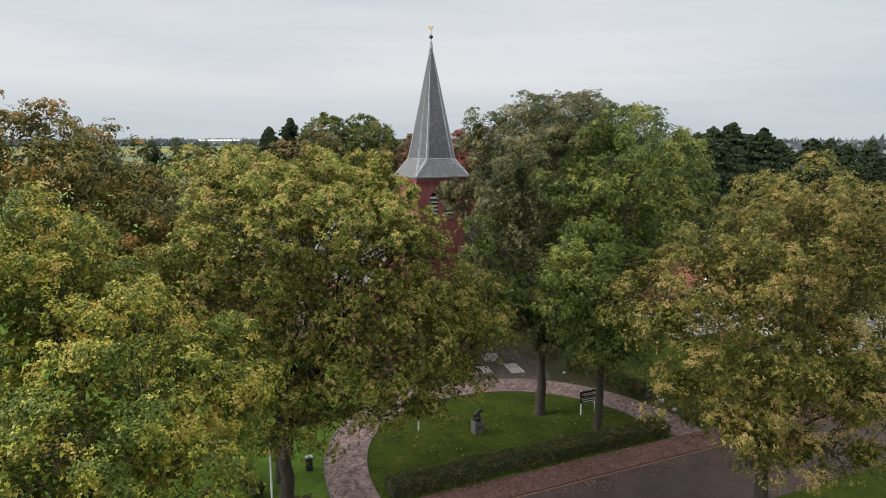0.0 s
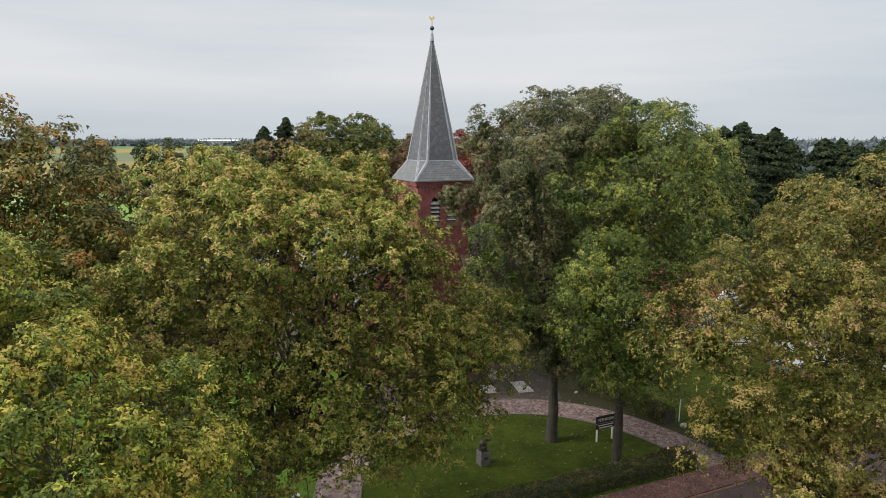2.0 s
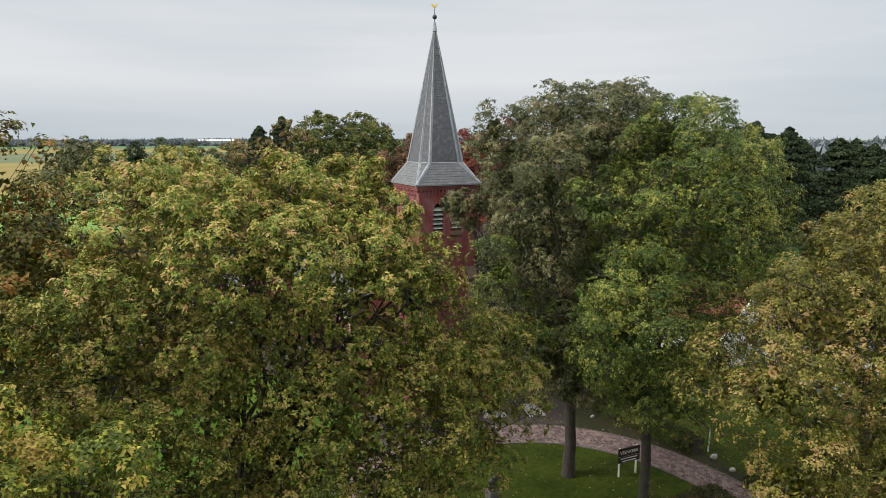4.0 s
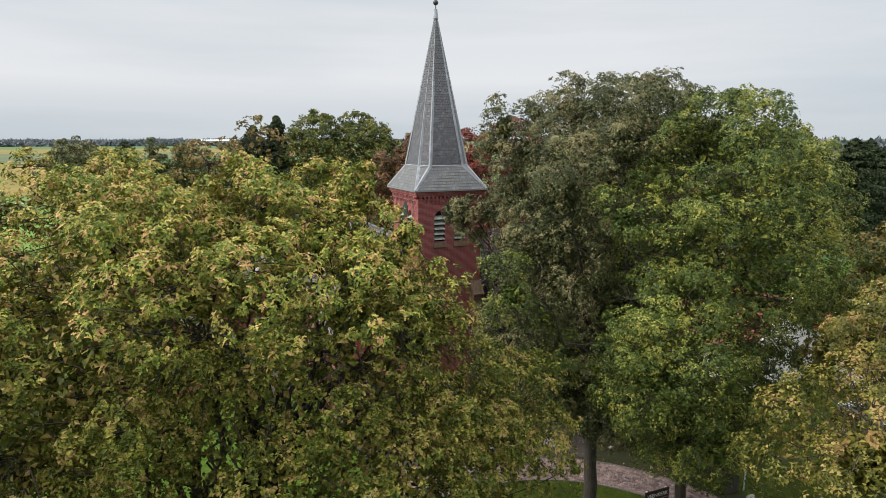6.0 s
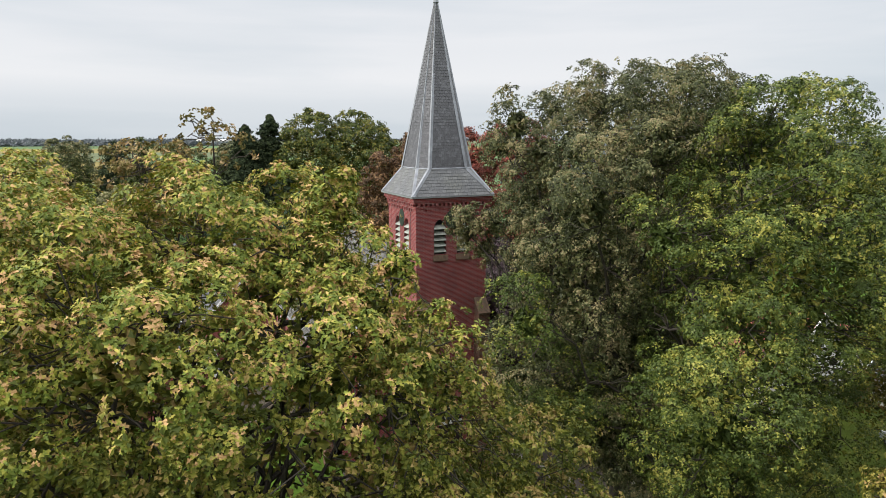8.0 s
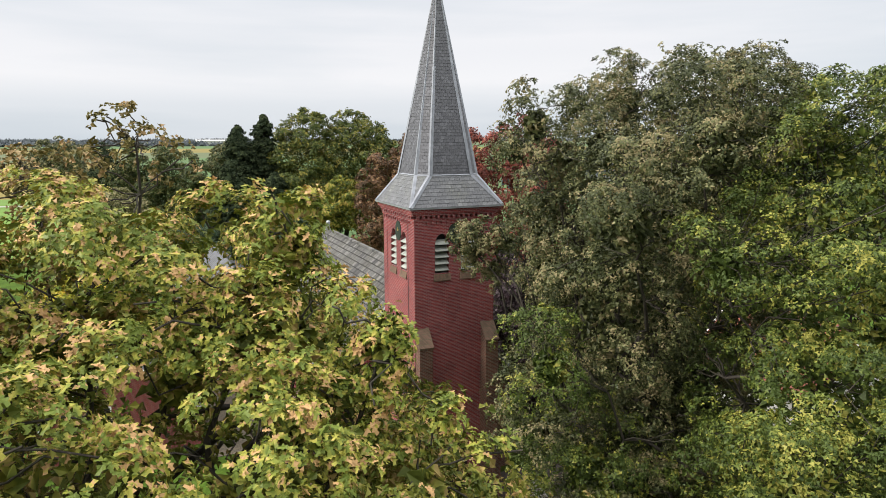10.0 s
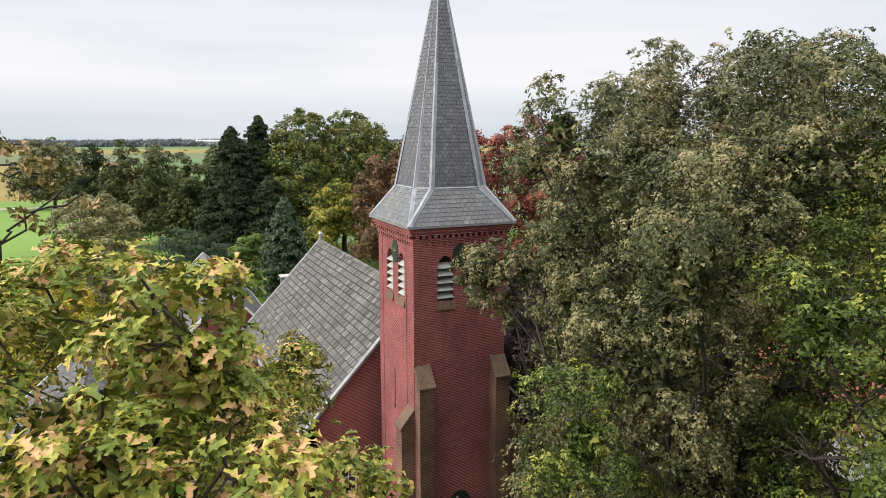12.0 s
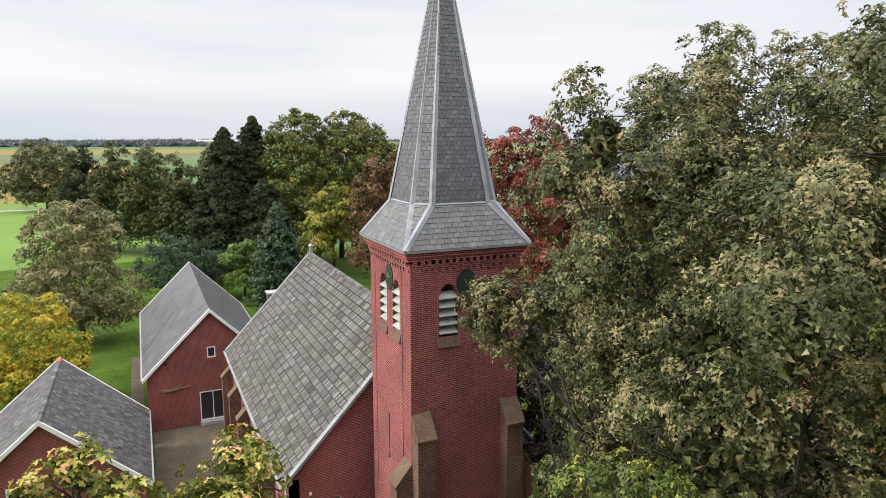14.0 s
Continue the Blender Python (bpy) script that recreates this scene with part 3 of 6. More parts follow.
def tube_mesh(name, lines, material, sides=6):
    """Tapered limbs, each a list of (point, radius)."""
    verts, loops = [], []
    base = 0
    ang = np.arange(sides) * 2 * math.pi / sides
    for line in lines:
        p = np.array([q[0] for q in line], float)
        r = np.array([q[1] for q in line], float)
        t = unit(np.gradient(p, axis=0))
        ref = np.where(np.abs(t[:, 2:3]) > 0.9, np.array([[1.0, 0, 0]]), np.array([[0, 0, 1.0]]))
        a = unit(np.cross(t, ref))
        c = np.cross(t, a)
        ring = p[:, None] + r[:, None, None] * (np.cos(ang)[None, :, None] * a[:, None] + np.sin(ang)[None, :, None] * c[:, None])
        verts.append(ring.reshape(-1, 3))
        for i in range(len(p) - 1):
            for j in range(sides):
                k = (j + 1) % sides
                loops += [base + i * sides + j, base + i * sides + k, base + (i + 1) * sides + k, base + (i + 1) * sides + j]
        base += len(p) * sides
    return fast_mesh(name, np.concatenate(verts), np.full(len(loops) // 4, 4), np.array(loops), material, True)


def crooked(rng, a, b, r0, r1, steps=6, wobble=0.06, sag=0.0):
    a, b = np.array(a, float), np.array(b, float)
    long = np.linalg.norm(b - a)
    line = []
    for i in range(steps + 1):
        f = i / steps
        off = rng.normal(0, wobble * long, 3) * math.sin(math.pi * f)
        off[2] += sag * long * math.sin(math.pi * f)
        line.append((a + (b - a) * f + off, r0 + (r1 - r0) * f ** 0.8))
    return line


def broadleaf(name, seed, foot, trunk_r, fork, blobs, leaves, clump_size, leaf_size, shape, material, label, category="tree", twigs=140, gaps=0.14, trunk_to=None, upper=None, tufted=0, dense=True):
    """A tree: trunk with root flare, limbs to each swollen part of the crown, twigs to the clumps, leaves."""
    rng = np.random.default_rng(seed)
    fx, fy = foot
    e = thing(name, fx, fy, 0, label, category, kind="")
    at, out, s, centres, deep, core = crown_points(rng, blobs, leaves, clump_size, gaps)
    top = np.array(trunk_to if trunk_to else (fx, fy, fork), float)
    trunk = [((fx, fy, -0.15), trunk_r * 1.5), ((fx, fy, 0.25), trunk_r * 1.15), ((fx, fy, 0.9), trunk_r)] + crooked(rng, (fx, fy, 1.2), top, trunk_r * 0.98, trunk_r * 0.72, 6, 0.012)
    attach(new("trunk", tube_mesh("trunk", [trunk], M_BARK, 14)), e)
    limbs = []
    ends = []
    for b in blobs:
        goal = np.array(b[:3]) + np.array([0, 0, 0.1 * b[5]])
        limb = crooked(rng, top - np.array([0, 0, rng.uniform(0, 0.8)]), goal, trunk_r * 0.42, trunk_r * 0.07, 10, 0.05, 0.03)
        limbs.append(limb)
        ends += [(q[0], q[1]) for q in limb[2:]]
    pts = np.array([q[0] for q in ends])
    for c in centres[rng.choice(len(centres), min(twigs, len(centres)), replace=False)]:
        i = int(np.argmin(np.linalg.norm(pts - c, axis=1) + rng.uniform(0, 1.0, len(pts))))
        limbs.append(crooked(rng, pts[i], c, min(0.09, ends[i][1] * 0.6), 0.014, 5, 0.09, 0.05))
    attach(new("branchwork", tube_mesh("branchwork", limbs, M_BARK, 4)), e)
    # upper: leaves painted brighter as the lit crown top, more of them with height
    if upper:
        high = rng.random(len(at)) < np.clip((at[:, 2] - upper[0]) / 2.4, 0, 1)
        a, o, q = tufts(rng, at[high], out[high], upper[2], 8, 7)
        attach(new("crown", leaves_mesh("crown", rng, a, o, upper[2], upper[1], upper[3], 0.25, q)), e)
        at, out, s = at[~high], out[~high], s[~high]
    if tufted:
        at, out, s = tufts(rng, at, out, leaf_size, tufted)
    attach(new("crown", leaves_mesh("crown", rng, at, out, leaf_size, shape, material, 0.36, s)), e)
    if dense:
        attach(new("inner_foliage", leaves_mesh("inner_foliage", rng, deep, unit(rng.normal(0, 1, deep.shape)), min(0.34, leaf_size * 1.2), KITE, material, 0.5)), e)
        attach(new("inner_foliage", leaves_mesh("inner_foliage", rng, core, unit(rng.normal(0, 1, core.shape)), max(0.24, clump_size * 0.52), KITE, material, 0.5)), e)
    return e


def conifer(name, seed, foot, height, radius, material, label, boughs=170, per=60, leaf=0.55, low=0.06, droop=0.25, blunt=0.75):
    """A spruce: straight trunk and drooping boughs that shorten upwards."""
    rng = np.random.default_rng(seed)
    fx, fy = foot
    e = thing(name, fx, fy, 0, label, "tree")
    attach(new("trunk", tube_mesh("trunk", [[((fx, fy, -0.1), 0.03 * height * 0.6), ((fx, fy, height * 0.5), 0.012 * height * 0.7), ((fx, fy, height * 0.985), 0.02)]], M_BARK, 8)), e)
    f = rng.uniform(low, 1, boughs) ** 0.8
    f = np.concatenate([f, rng.uniform(0.9, 1.0, 14)])
    az = rng.uniform(0, 2 * math.pi, len(f))
    reach = radius * (1 - f) ** blunt * rng.uniform(0.4, 1.2, len(f)) + 0.25
    s = rng.uniform(0.08, 1, (len(f), per)) ** 0.6
    x = reach[:, None] * s
    wide = rng.normal(0, 0.13, s.shape) * (0.5 + reach[:, None] * 0.8)
    z = height * f[:, None] - droop * x + 0.05 * x * x / np.maximum(reach[:, None], 0.3) + rng.normal(0, 0.12, s.shape)
    ca, sa = np.cos(az)[:, None], np.sin(az)[:, None]
    at = np.stack([fx + x * ca - wide * sa, fy + x * sa + wide * ca, z], -1).reshape(-1, 3)
    out = np.stack([ca + 0 * s, sa + 0 * s, 0.9 + 0 * s], -1).reshape(-1, 3)
    attach(new("crown", leaves_mesh("crown", rng, at, unit(out), leaf, DART * np.array([0.9, 1]), material, 0.45)), e)
    return e


def hedge(name, seed, line, width, height, label, leaves=9000, size=0.12, material=None, category="hedge"):
    """A clipped hedge along a line of (x, y): a core of twigs under a skin of small leaves."""
    rng = np.random.default_rng(seed)
    line = [Vector((*p, 0)) for p in line]
    e = thing(name, line[0].x, line[0].y, 0, label, category)
    bm = bmesh.new()
    at, out = [], []
    total = sum((b - a).length for a, b in zip(line, line[1:]))
    for a, b in zip(line, line[1:]):
        d = (b - a).normalized()
        s = Vector((-d.y, d.x, 0))
        w = width / 2 - 0.08
        prism(bm, [a - s * w, a + s * w, a + s * w * 0.9 + Vector((0, 0, height - 0.1)), a - s * w * 0.9 + Vector((0, 0, height - 0.1))], b - a)
        n = int(leaves * (b - a).length / total)
        f = rng.uniform(0, 1, n)
        g = rng.uniform(-1, 1, n) * (width / 2 + height)
        over = np.abs(g) > width / 2
        u = np.where(over, np.sign(g) * width / 2, g)
        z = np.where(over, height - (np.abs(g) - width / 2), height)
        p = np.array(a)[None] + f[:, None] * np.array(b - a)[None] + u[:, None] * np.array(s)[None]
        p[:, 2] += z
        wob = np.sin(p[:, 0] * 1.7 + seed) * 0.05 + np.sin(p[:, 1] * 2.3 + p[:, 0]) * 0.05
        o = np.where(over[:, None], np.sign(g)[:, None] * np.array(s)[None] + np.array([0, 0, 0.3]), np.array([[0, 0, 1.0]]))
        at.append(p + o * (wob[:, None] + rng.normal(0, 0.05, (n, 1))))
        out.append(o)
    part("core", closed(bm), M_BARK, e)
    attach(new("foliage", leaves_mesh("foliage", rng, np.concatenate(at), unit(np.concatenate(out)), size, KITE, material or L_HEDGE, 0.6)), e)
    return e


# ---- ground ----
def slab(name, points, z0, z1, material, label, category="", kind="structure"):
    bm = bmesh.new()
    prism(bm, [(x, y, z0) for x, y in points], (0, 0, z1 - z0))
    return single(name, closed(bm), material, label, category, kind=kind)


def rect(x0, x1, y0, y1):
    return [(x0, y0), (x1, y0), (x1, y1), (x0, y1)]


def loop_point(turn, a, b):
    c, s = math.cos(turn), math.sin(turn)
    p = 0.9
    return (-1.2 + a * math.copysign(abs(c) ** p, c), -20.6 + b * math.copysign(abs(s) ** p, s))


bm = bmesh.new()
vs = [bm.verts.new(p) for p in ((-4600, -1500, 0), (4600, -1500, 0), (4600, 4600, 0), (-4600, 4600, 0))]
bm.faces.new(vs)
single("ground", bm, M_FIELDS, "flat farmland of meadow, stubble and grass strips reaching the horizon", "ground", kind="structure")
slab("village_ground", rect(-75, 90, -21.0, 104), -0.3, 0.012, M_GARDEN, "rough garden grass around the church and hall", "ground")
slab("verge_ground", rect(-75, 90, -80, -29.6), -0.3, 0.012, M_LAWN, "rough grass verge beyond the road", "ground")
slab("road", rect(-120, 140, -29.6, -23.38), -0.3, 0.02, M_ASPHALT, "dark grey asphalt village road with leaf litter", "road")
slab("gutter", rect(-120, 140, -23.38, -23.2), -0.3, 0.035, M_KERB, "worn brown brick gutter strip along the road", "kerb")
slab("pavement", rect(-120, 140, -23.2, -21.0), -0.3, 0.09, M_SIDEWALK, "reddish clinker brick pavement strewn with leaves", "pavement")
inner = [loop_point(math.pi * i / 40, 10.9, 12.8) for i in range(41)]
outer = [loop_point(math.pi * i / 40, 13.5, 15.7) for i in range(41)]
slab("lawn", inner, -0.2, 0.055, M_LAWN, "mown lawn inside the curved drive", "lawn")
bm = bmesh.new()
for i in range(40):
    prism(bm, [(*inner[i], 0.03), (*outer[i], 0.03), (*outer[i + 1], 0.03), (*inner[i + 1], 0.03)], (0, 0, 0.05))
single("drive", closed(bm), M_PAVING, "curved clinker brick drive around the lawn", "drive", kind="structure")
bm = bmesh.new()
for pts, w in ((inner, -0.07), (outer, 0.07)):
    for i in range(40):
        a, b = Vector((*pts[i], 0.0)), Vector((*pts[i + 1], 0.0))
        d = (b - a).normalized()
        s = Vector((d.y, -d.x, 0)) * (w if w < 0 else w)
        prism(bm, [a, b, b + s, a + s], (0, 0, 0.11))
single("drive_edging", closed(bm), M_PLINTH, "narrow concrete edging of the drive", "kerb", kind="structure")
slab("drive_mouth_1", [(-14.7, -21.0), (-12.1, -21.0), (-12.1, -20.62), (-14.7, -20.62)], -0.1, 0.075, M_PAVING, "clinker brick mouth of the drive", "drive")
slab("drive_mouth_2", [(9.7, -21.0), (12.3, -21.0), (12.3, -20.62), (9.7, -20.62)], -0.1, 0.075, M_PAVING, "clinker brick mouth of the drive", "drive")
slab("forecourt", [(-6.0, -6.6), (1.0, -4.6), (8.2, -7.4), (9.6, -4.5), (9.4, 2.4), (5.6, 2.4), (-5.6, 2.4), (-6.0, -1.0)], -0.1, 0.03, M_COURT, "grey trodden forecourt before the tower", "forecourt")
slab("soil_bed", [(3.6, -5.9), (7.0, -8.2), (9.4, -12.0), (10.8, -19.0), (13.3, -19.0), (13.4, 2.45), (9.8, 2.45)], -0.1, 0.022, M_SOIL, "dark leaf-strewn soil beside the drive", "ground")
slab("side_lawn", [(13.3, -19.0), (12.4, -19.0), (12.4, -20.6), (48.0, -20.6), (48.0, 27.0), (5.4, 27.0), (5.4, 2.45), (13.4, 2.45)], -0.1, 0.018, M_LAWN, "shaded grass under the trees", "lawn")
slab("yard", rect(-11.0, -5.9, 12.0, 27.5), -0.1, 0.04, M_YARD, "grey paved yard between church and hall", "pavement")
slab("garden_path", rect(-12.6, -11.6, 29.0, 47.0), -0.1, 0.03, M_YARD, "narrow paved strip along the hall", "path")
slab("field_lane", [(-300, 223.0), (300, 187.0), (300, 190.0), (-300, 226.0)], -0.1, 0.05, M_CONCRETE, "pale concrete lane between the fields", "road")


def cobble_patch(seed, corners, nu, nv):
    rng = random.Random(seed)
    e = thing("cobble_patch", *corners[0], 0.03, "patch of pale rounded cobbles in the forecourt", "cobbles", "cobble patches")
    bm = bmesh.new()
    a, b, c, d = [Vector((*p, 0.03)) for p in corners]
    for i in range(nu):
        for j in range(nv):
            u, v = (i + 0.5 + rng.uniform(-0.15, 0.15)) / nu, (j + 0.5 + rng.uniform(-0.15, 0.15)) / nv
            p = (a * (1 - u) + b * u) * (1 - v) + (d * (1 - u) + c * u) * v
            r = rng.uniform(0.07, 0.11)
            ring = [bm.verts.new(p + Vector((r * math.cos(k * 1.047 + i), r * math.sin(k * 1.047 + i), 0))) for k in range(6)]
            cap = [bm.verts.new(p + Vector((0.6 * r * math.cos(k * 1.047 + i), 0.6 * r * math.sin(k * 1.047 + i), r * rng.uniform(0.4, 0.8)))) for k in range(6)]
            for k in range(6):
                bm.faces.new((ring[k], ring[(k + 1) % 6], cap[(k + 1) % 6], cap[k]))
            bm.faces.new(cap)
    tagged(part("cobbles", bm, M_COBBLE, e), kind="stuff")


cobble_patch(1, [(5.7, -4.9), (7.0, -5.2), (7.4, -2.7), (6.2, -2.4)], 8, 14)
cobble_patch(2, [(2.3, -3.6), (4.2, -4.2), (4.6, -2.4), (3.6, -2.0)], 10, 9)
cobble_patch(3, [(5.0, -1.2), (6.6, -1.4), (7.2, 0.6), (5.6, 1.2)], 9, 11)


# ---- roofs of single pieces ----
def piece_verts(w, h, lift, cover=1.12):
    """A slate or tile in its own plane (u right, v up the slope): raised at its lower edge."""
    g = 0.006 if cover > 1 else 0.011
    return np.array([(g, 0, lift), (w - g, 0, lift), (w - g, h * cover, 0.006), (g, h * cover, 0.006), (g, 0, 0.0), (w - g, 0, 0.0)], float)


PIECE_FACES = ((0, 1, 2, 3), (4, 5, 1, 0), (1, 5, 2), (4, 0, 3))


def lay_roof(parent, origin, along, up, left, right, length, w, h, lift, material, single_name, max_single=0, single_rows=(0, 0), seed=0, stagger=0.5, cover=1.12):
    """Covers a sloping face with courses of pieces. left(v), right(v): its edges along u at height v."""
    rng = np.random.default_rng(seed)
    o, u, v = np.array(origin, float), unit(np.array(along, float)), unit(np.array(up, float))
    nrm = unit(np.cross(u, v))
    shape = piece_verts(w, h, lift, cover)
    me = bpy.data.meshes.new(single_name)
    me.from_pydata([tuple(p) for p in shape], [], PIECE_FACES)
    me.materials.append(material)
    verts, loops, sizes = [], [], []
    made, n = 0, 0
    rows = int(math.ceil(length / h))
    for r in range(rows):
        v0 = r * h
        v1 = min(v0 + h, length)
        lo, hi = left(v0), right(v0)
        lo1, hi1 = left(v1), right(v1)
        first = math.floor(lo / w - (stagger if r % 2 else 0.0))
        x = (first + (stagger if r % 2 else 0.0)) * w
        while x < hi - 0.01:
            a, b = max(x, lo), min(x + w, hi)
            whole = a == x and b == x + w and x >= lo1 and x + w <= hi1
            if b - a > 0.02:
                jit = rng.normal(0, 0.004)
                if whole and made < max_single and single_rows[0] <= r < single_rows[1]:
                    ob = new(single_name, me)
                    m = Matrix(((u[0], v[0], nrm[0], 0), (u[1], v[1], nrm[1], 0), (u[2], v[2], nrm[2], 0), (0, 0, 0, 1)))
                    m.translation = Vector(o + u * x + v * v0 + nrm * max(0, jit))
                    attach(ob, parent)
                    ob.matrix_basis = m
                    made += 1
                else:
                    q = shape.copy()
                    q[:, 0] = np.clip(q[:, 0] + x, a + 0.005, b - 0.005)
                    top = q[2:4]
                    top[:, 0] = np.clip(top[:, 0], lo1, max(lo1 + 0.01, hi1))
                    q[:, 1] = np.minimum(q[:, 1] + v0, length)
                    p = o + q[:, 0:1] * u + q[:, 1:2] * v + (q[:, 2:3] + max(0, jit)) * nrm
                    verts.append(p)
                    for f in PIECE_FACES:
                        loops += [n + k for k in f]
                        sizes.append(len(f))
                    n += 6
            x += w
    if verts:
        ob = new(single_name + "_layer", fast_mesh(single_name + "_layer", np.concatenate(verts), np.array(sizes), np.array(loops), material))
        tagged(attach(ob, parent), kind="stuff")


# ---- the church ----
church = thing("church", 0, 0, 0, "red brick village church with slate spire and tiled nave roof", "church")
H, EAVE, KINK, TIP = 2.2, 17.7, 19.2, 29.05
SIDES = {
    "front": lambda u, z, d: (u, -H + d, z),
    "left": lambda u, z, d: (-H + d, -u, z),
    "right": lambda u, z, d: (H - d, u, z),
    "back": lambda u, z, d: (-u, H - d, z),
}


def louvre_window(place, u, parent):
    w = thing_part = part("louvre_window", bmesh.new(), M_INSIDE_SHADE, parent, "arched belfry opening with pale sloping louvres")
    # flat dark sheet behind the slats paints the shade of the belfry inside
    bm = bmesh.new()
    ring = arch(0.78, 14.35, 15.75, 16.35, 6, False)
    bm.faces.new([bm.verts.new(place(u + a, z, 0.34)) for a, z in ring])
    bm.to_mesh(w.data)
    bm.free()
    for k in range(5):
        z = 14.5 + 0.33 * k
        b = bmesh.new()
        pts = [place(u - 0.37, z + 0.2, 0.3), place(u - 0.37, z, -0.03), place(u - 0.37, z - 0.03, -0.03), place(u - 0.37, z + 0.16, 0.3)]
        prism(b, pts, Vector(place(u + 0.37, z, 0)) - Vector(place(u - 0.37, z, 0)))
        part("slat", closed(b), M_LOUVRE, w)
    b = bmesh.new()
    pts = [place(u - 0.46, 14.36, 0.2), place(u - 0.46, 14.3, -0.02), place(u - 0.46, 13.98, -0.09), place(u - 0.46, 13.94, 0.0)]
    prism(b, pts, Vector(place(u + 0.46, 14, 0)) - Vector(place(u - 0.46, 14, 0)))
    part("sill", closed(b), M_STONE, w, "worn brick-on-edge sill")
    return w


for side, place in SIDES.items():
    bm = bmesh.new()
    holes = []
    if side != "back":
        for u in (-0.72, 0.72):
            holes.append([(u + a, z) for a, z in arch(0.78, 14.35, 15.75, 16.35, 6, False)])
    if side == "front":
        holes.append(list(arch(1.7, 0.02, 3.7, 5.3, 6)))
    if side in ("left",):
        holes.append([(-0.3, 9.0), (-0.18, 9.0), (-0.18, 10.7), (-0.3, 10.7)])
    wall_with_openings(bm, [(-H, -0.2), (H, -0.2), (H, 17.0), (-H, 17.0)], holes, place, 0.36)
    wall = part("tower_wall", bm, M_BRICK, church)
    if side == "left":
        # dark sheet painted as the shade within the slit
        b = bmesh.new()
        b.faces.new([b.verts.new(place(a, z, 0.3)) for a, z in ((-0.3, 9.0), (-0.18, 9.0), (-0.18, 10.7), (-0.3, 10.7))])
        part("slit", b, M_INSIDE_SHADE, wall, "narrow dark stair slit")
        b = bmesh.new()
        prism(b, [place(-0.32, 8.98, -0.05), place(-0.16, 8.98, -0.05), place(-0.24, 8.75, -0.03)], Vector(place(0, 0, 0.08)) - Vector(place(0, 0, 0)))
        part("slit_sill", closed(b), M_STONE, wall)
    if side != "back":
        for u in (-0.72, 0.72):
            louvre_window(place, u, wall)
        # dial between the heads of the openings
        b = bmesh.new()
        prism(b, [place(0.4 * math.cos(k * math.pi / 10), 16.32 + 0.52 * math.sin(k * math.pi / 10), -0.03) for k in range(20)], Vector(place(0, 0, 0.05)) - Vector(place(0, 0, 0)))
        dial = part("dial", closed(b), M_CLOCK, wall, "dark green oval clock dial")
        for ang, ln in ((0.3, 0.22), (2.0, 0.16)):
            b = bmesh.new()
            rod(b, place(0, 16.32, -0.05), place(ln * math.cos(ang), 16.32 + ln * math.sin(ang), -0.05), 0.022, 0.012, 6)
            part("clock_pointer", b, M_GILT, dial)
    # corner strips and corbelled frieze
    for s in (-1, 1):
        b = bmesh.new()
        edge = H + 0.022 if side in ("front", "back") else H - 0.021
        u0, u1 = sorted((s * edge, s * (H - 0.5)))
        p = [place(u0, -0.2, -0.022), place(u1, -0.2, -0.022), place(u1, -0.2, 0.02), place(u0, -0.2, 0.02)]
        prism(b, p, (0, 0, 17.25))
        part("corner_strip", closed(b), M_BRICK, church)
    for z0, z1, d in ((17.0, 17.14, 0.07), (17.3, 17.42, 0.17), (17.42, 17.66, 0.24)):
        b = bmesh.new()
        w = H + d if side in ("front", "back") else H - 0.101
        p = [place(-w, z0, -d), place(w, z0, -d), place(w, z0, 0.1), place(-w, z0, 0.1)]
        prism(b, p, (0, 0, z1 - z0))
        part("cornice", closed(b), M_BRICK, church)
    for row, (z0, z1, d, step) in enumerate(((16.84, 17.0, 0.06, 0.26), (17.14, 17.3, 0.16, 0.26))):
        n_d = int(2 * H / step)
        for k in range(n_d):
            u = -H + (k + 0.5) * 2 * H / n_d
            b = bmesh.new()
            prism(b, [place(u - 0.065, z0, -d), place(u + 0.065, z0, -d), place(u + 0.065, z0, 0.02), place(u - 0.065, z0, 0.02)], (0, 0, z1 - z0))
            part("dentil", closed(b), M_BRICK, church)


def buttress(place, u0, u1, base_z, top_z, out, parent):
    b = bmesh.new()
    side = [place(u0, base_z - 0.2, 0), place(u0, base_z - 0.2, -out), place(u0, top_z - 0.75, -out), place(u0, top_z, 0)]
    prism(b, side, Vector(place(u1, 0, 0)) - Vector(place(u0, 0, 0)))
    body = part("buttress", closed(b), M_BRICK_MOSSY, parent, "weathered mossy brick buttress")
    b = bmesh.new()
    side = [place(u0 - 0.04, top_z + 0.06, 0), place(u0 - 0.04, top_z - 0.78, -out - 0.07), place(u0 - 0.04, top_z - 0.88, -out - 0.05), place(u0 - 0.04, top_z - 0.08, 0)]
    prism(b, side, Vector(place(u1 + 0.04, 0, 0)) - Vector(place(u0 - 0.04, 0, 0)))
    part("cap", closed(b), M_STONE, body, "mossy sloping brick cap")
    return body


for side in ("front", "left", "right"):
    place = SIDES[side]
    near = [(-2.2, -1.5), (1.5, 2.2)] if side == "front" else ([(1.5, 2.2)] if side == "left" else [(-2.2, -1.5)])
    for u0, u1 in near:
        buttress(place, u0, u1, 0, 11.55 if side == "front" else 9.6, 0.62, church)

bm = bmesh.new()
rod(bm, SIDES["left"](1.42, 0.2, -0.04), SIDES["left"](1.42, 16.8, -0.04), 0.012, 0.012, 6)
part("lightning_conductor", bm, M_IRON, church, "thin dark conductor wire down the wall")

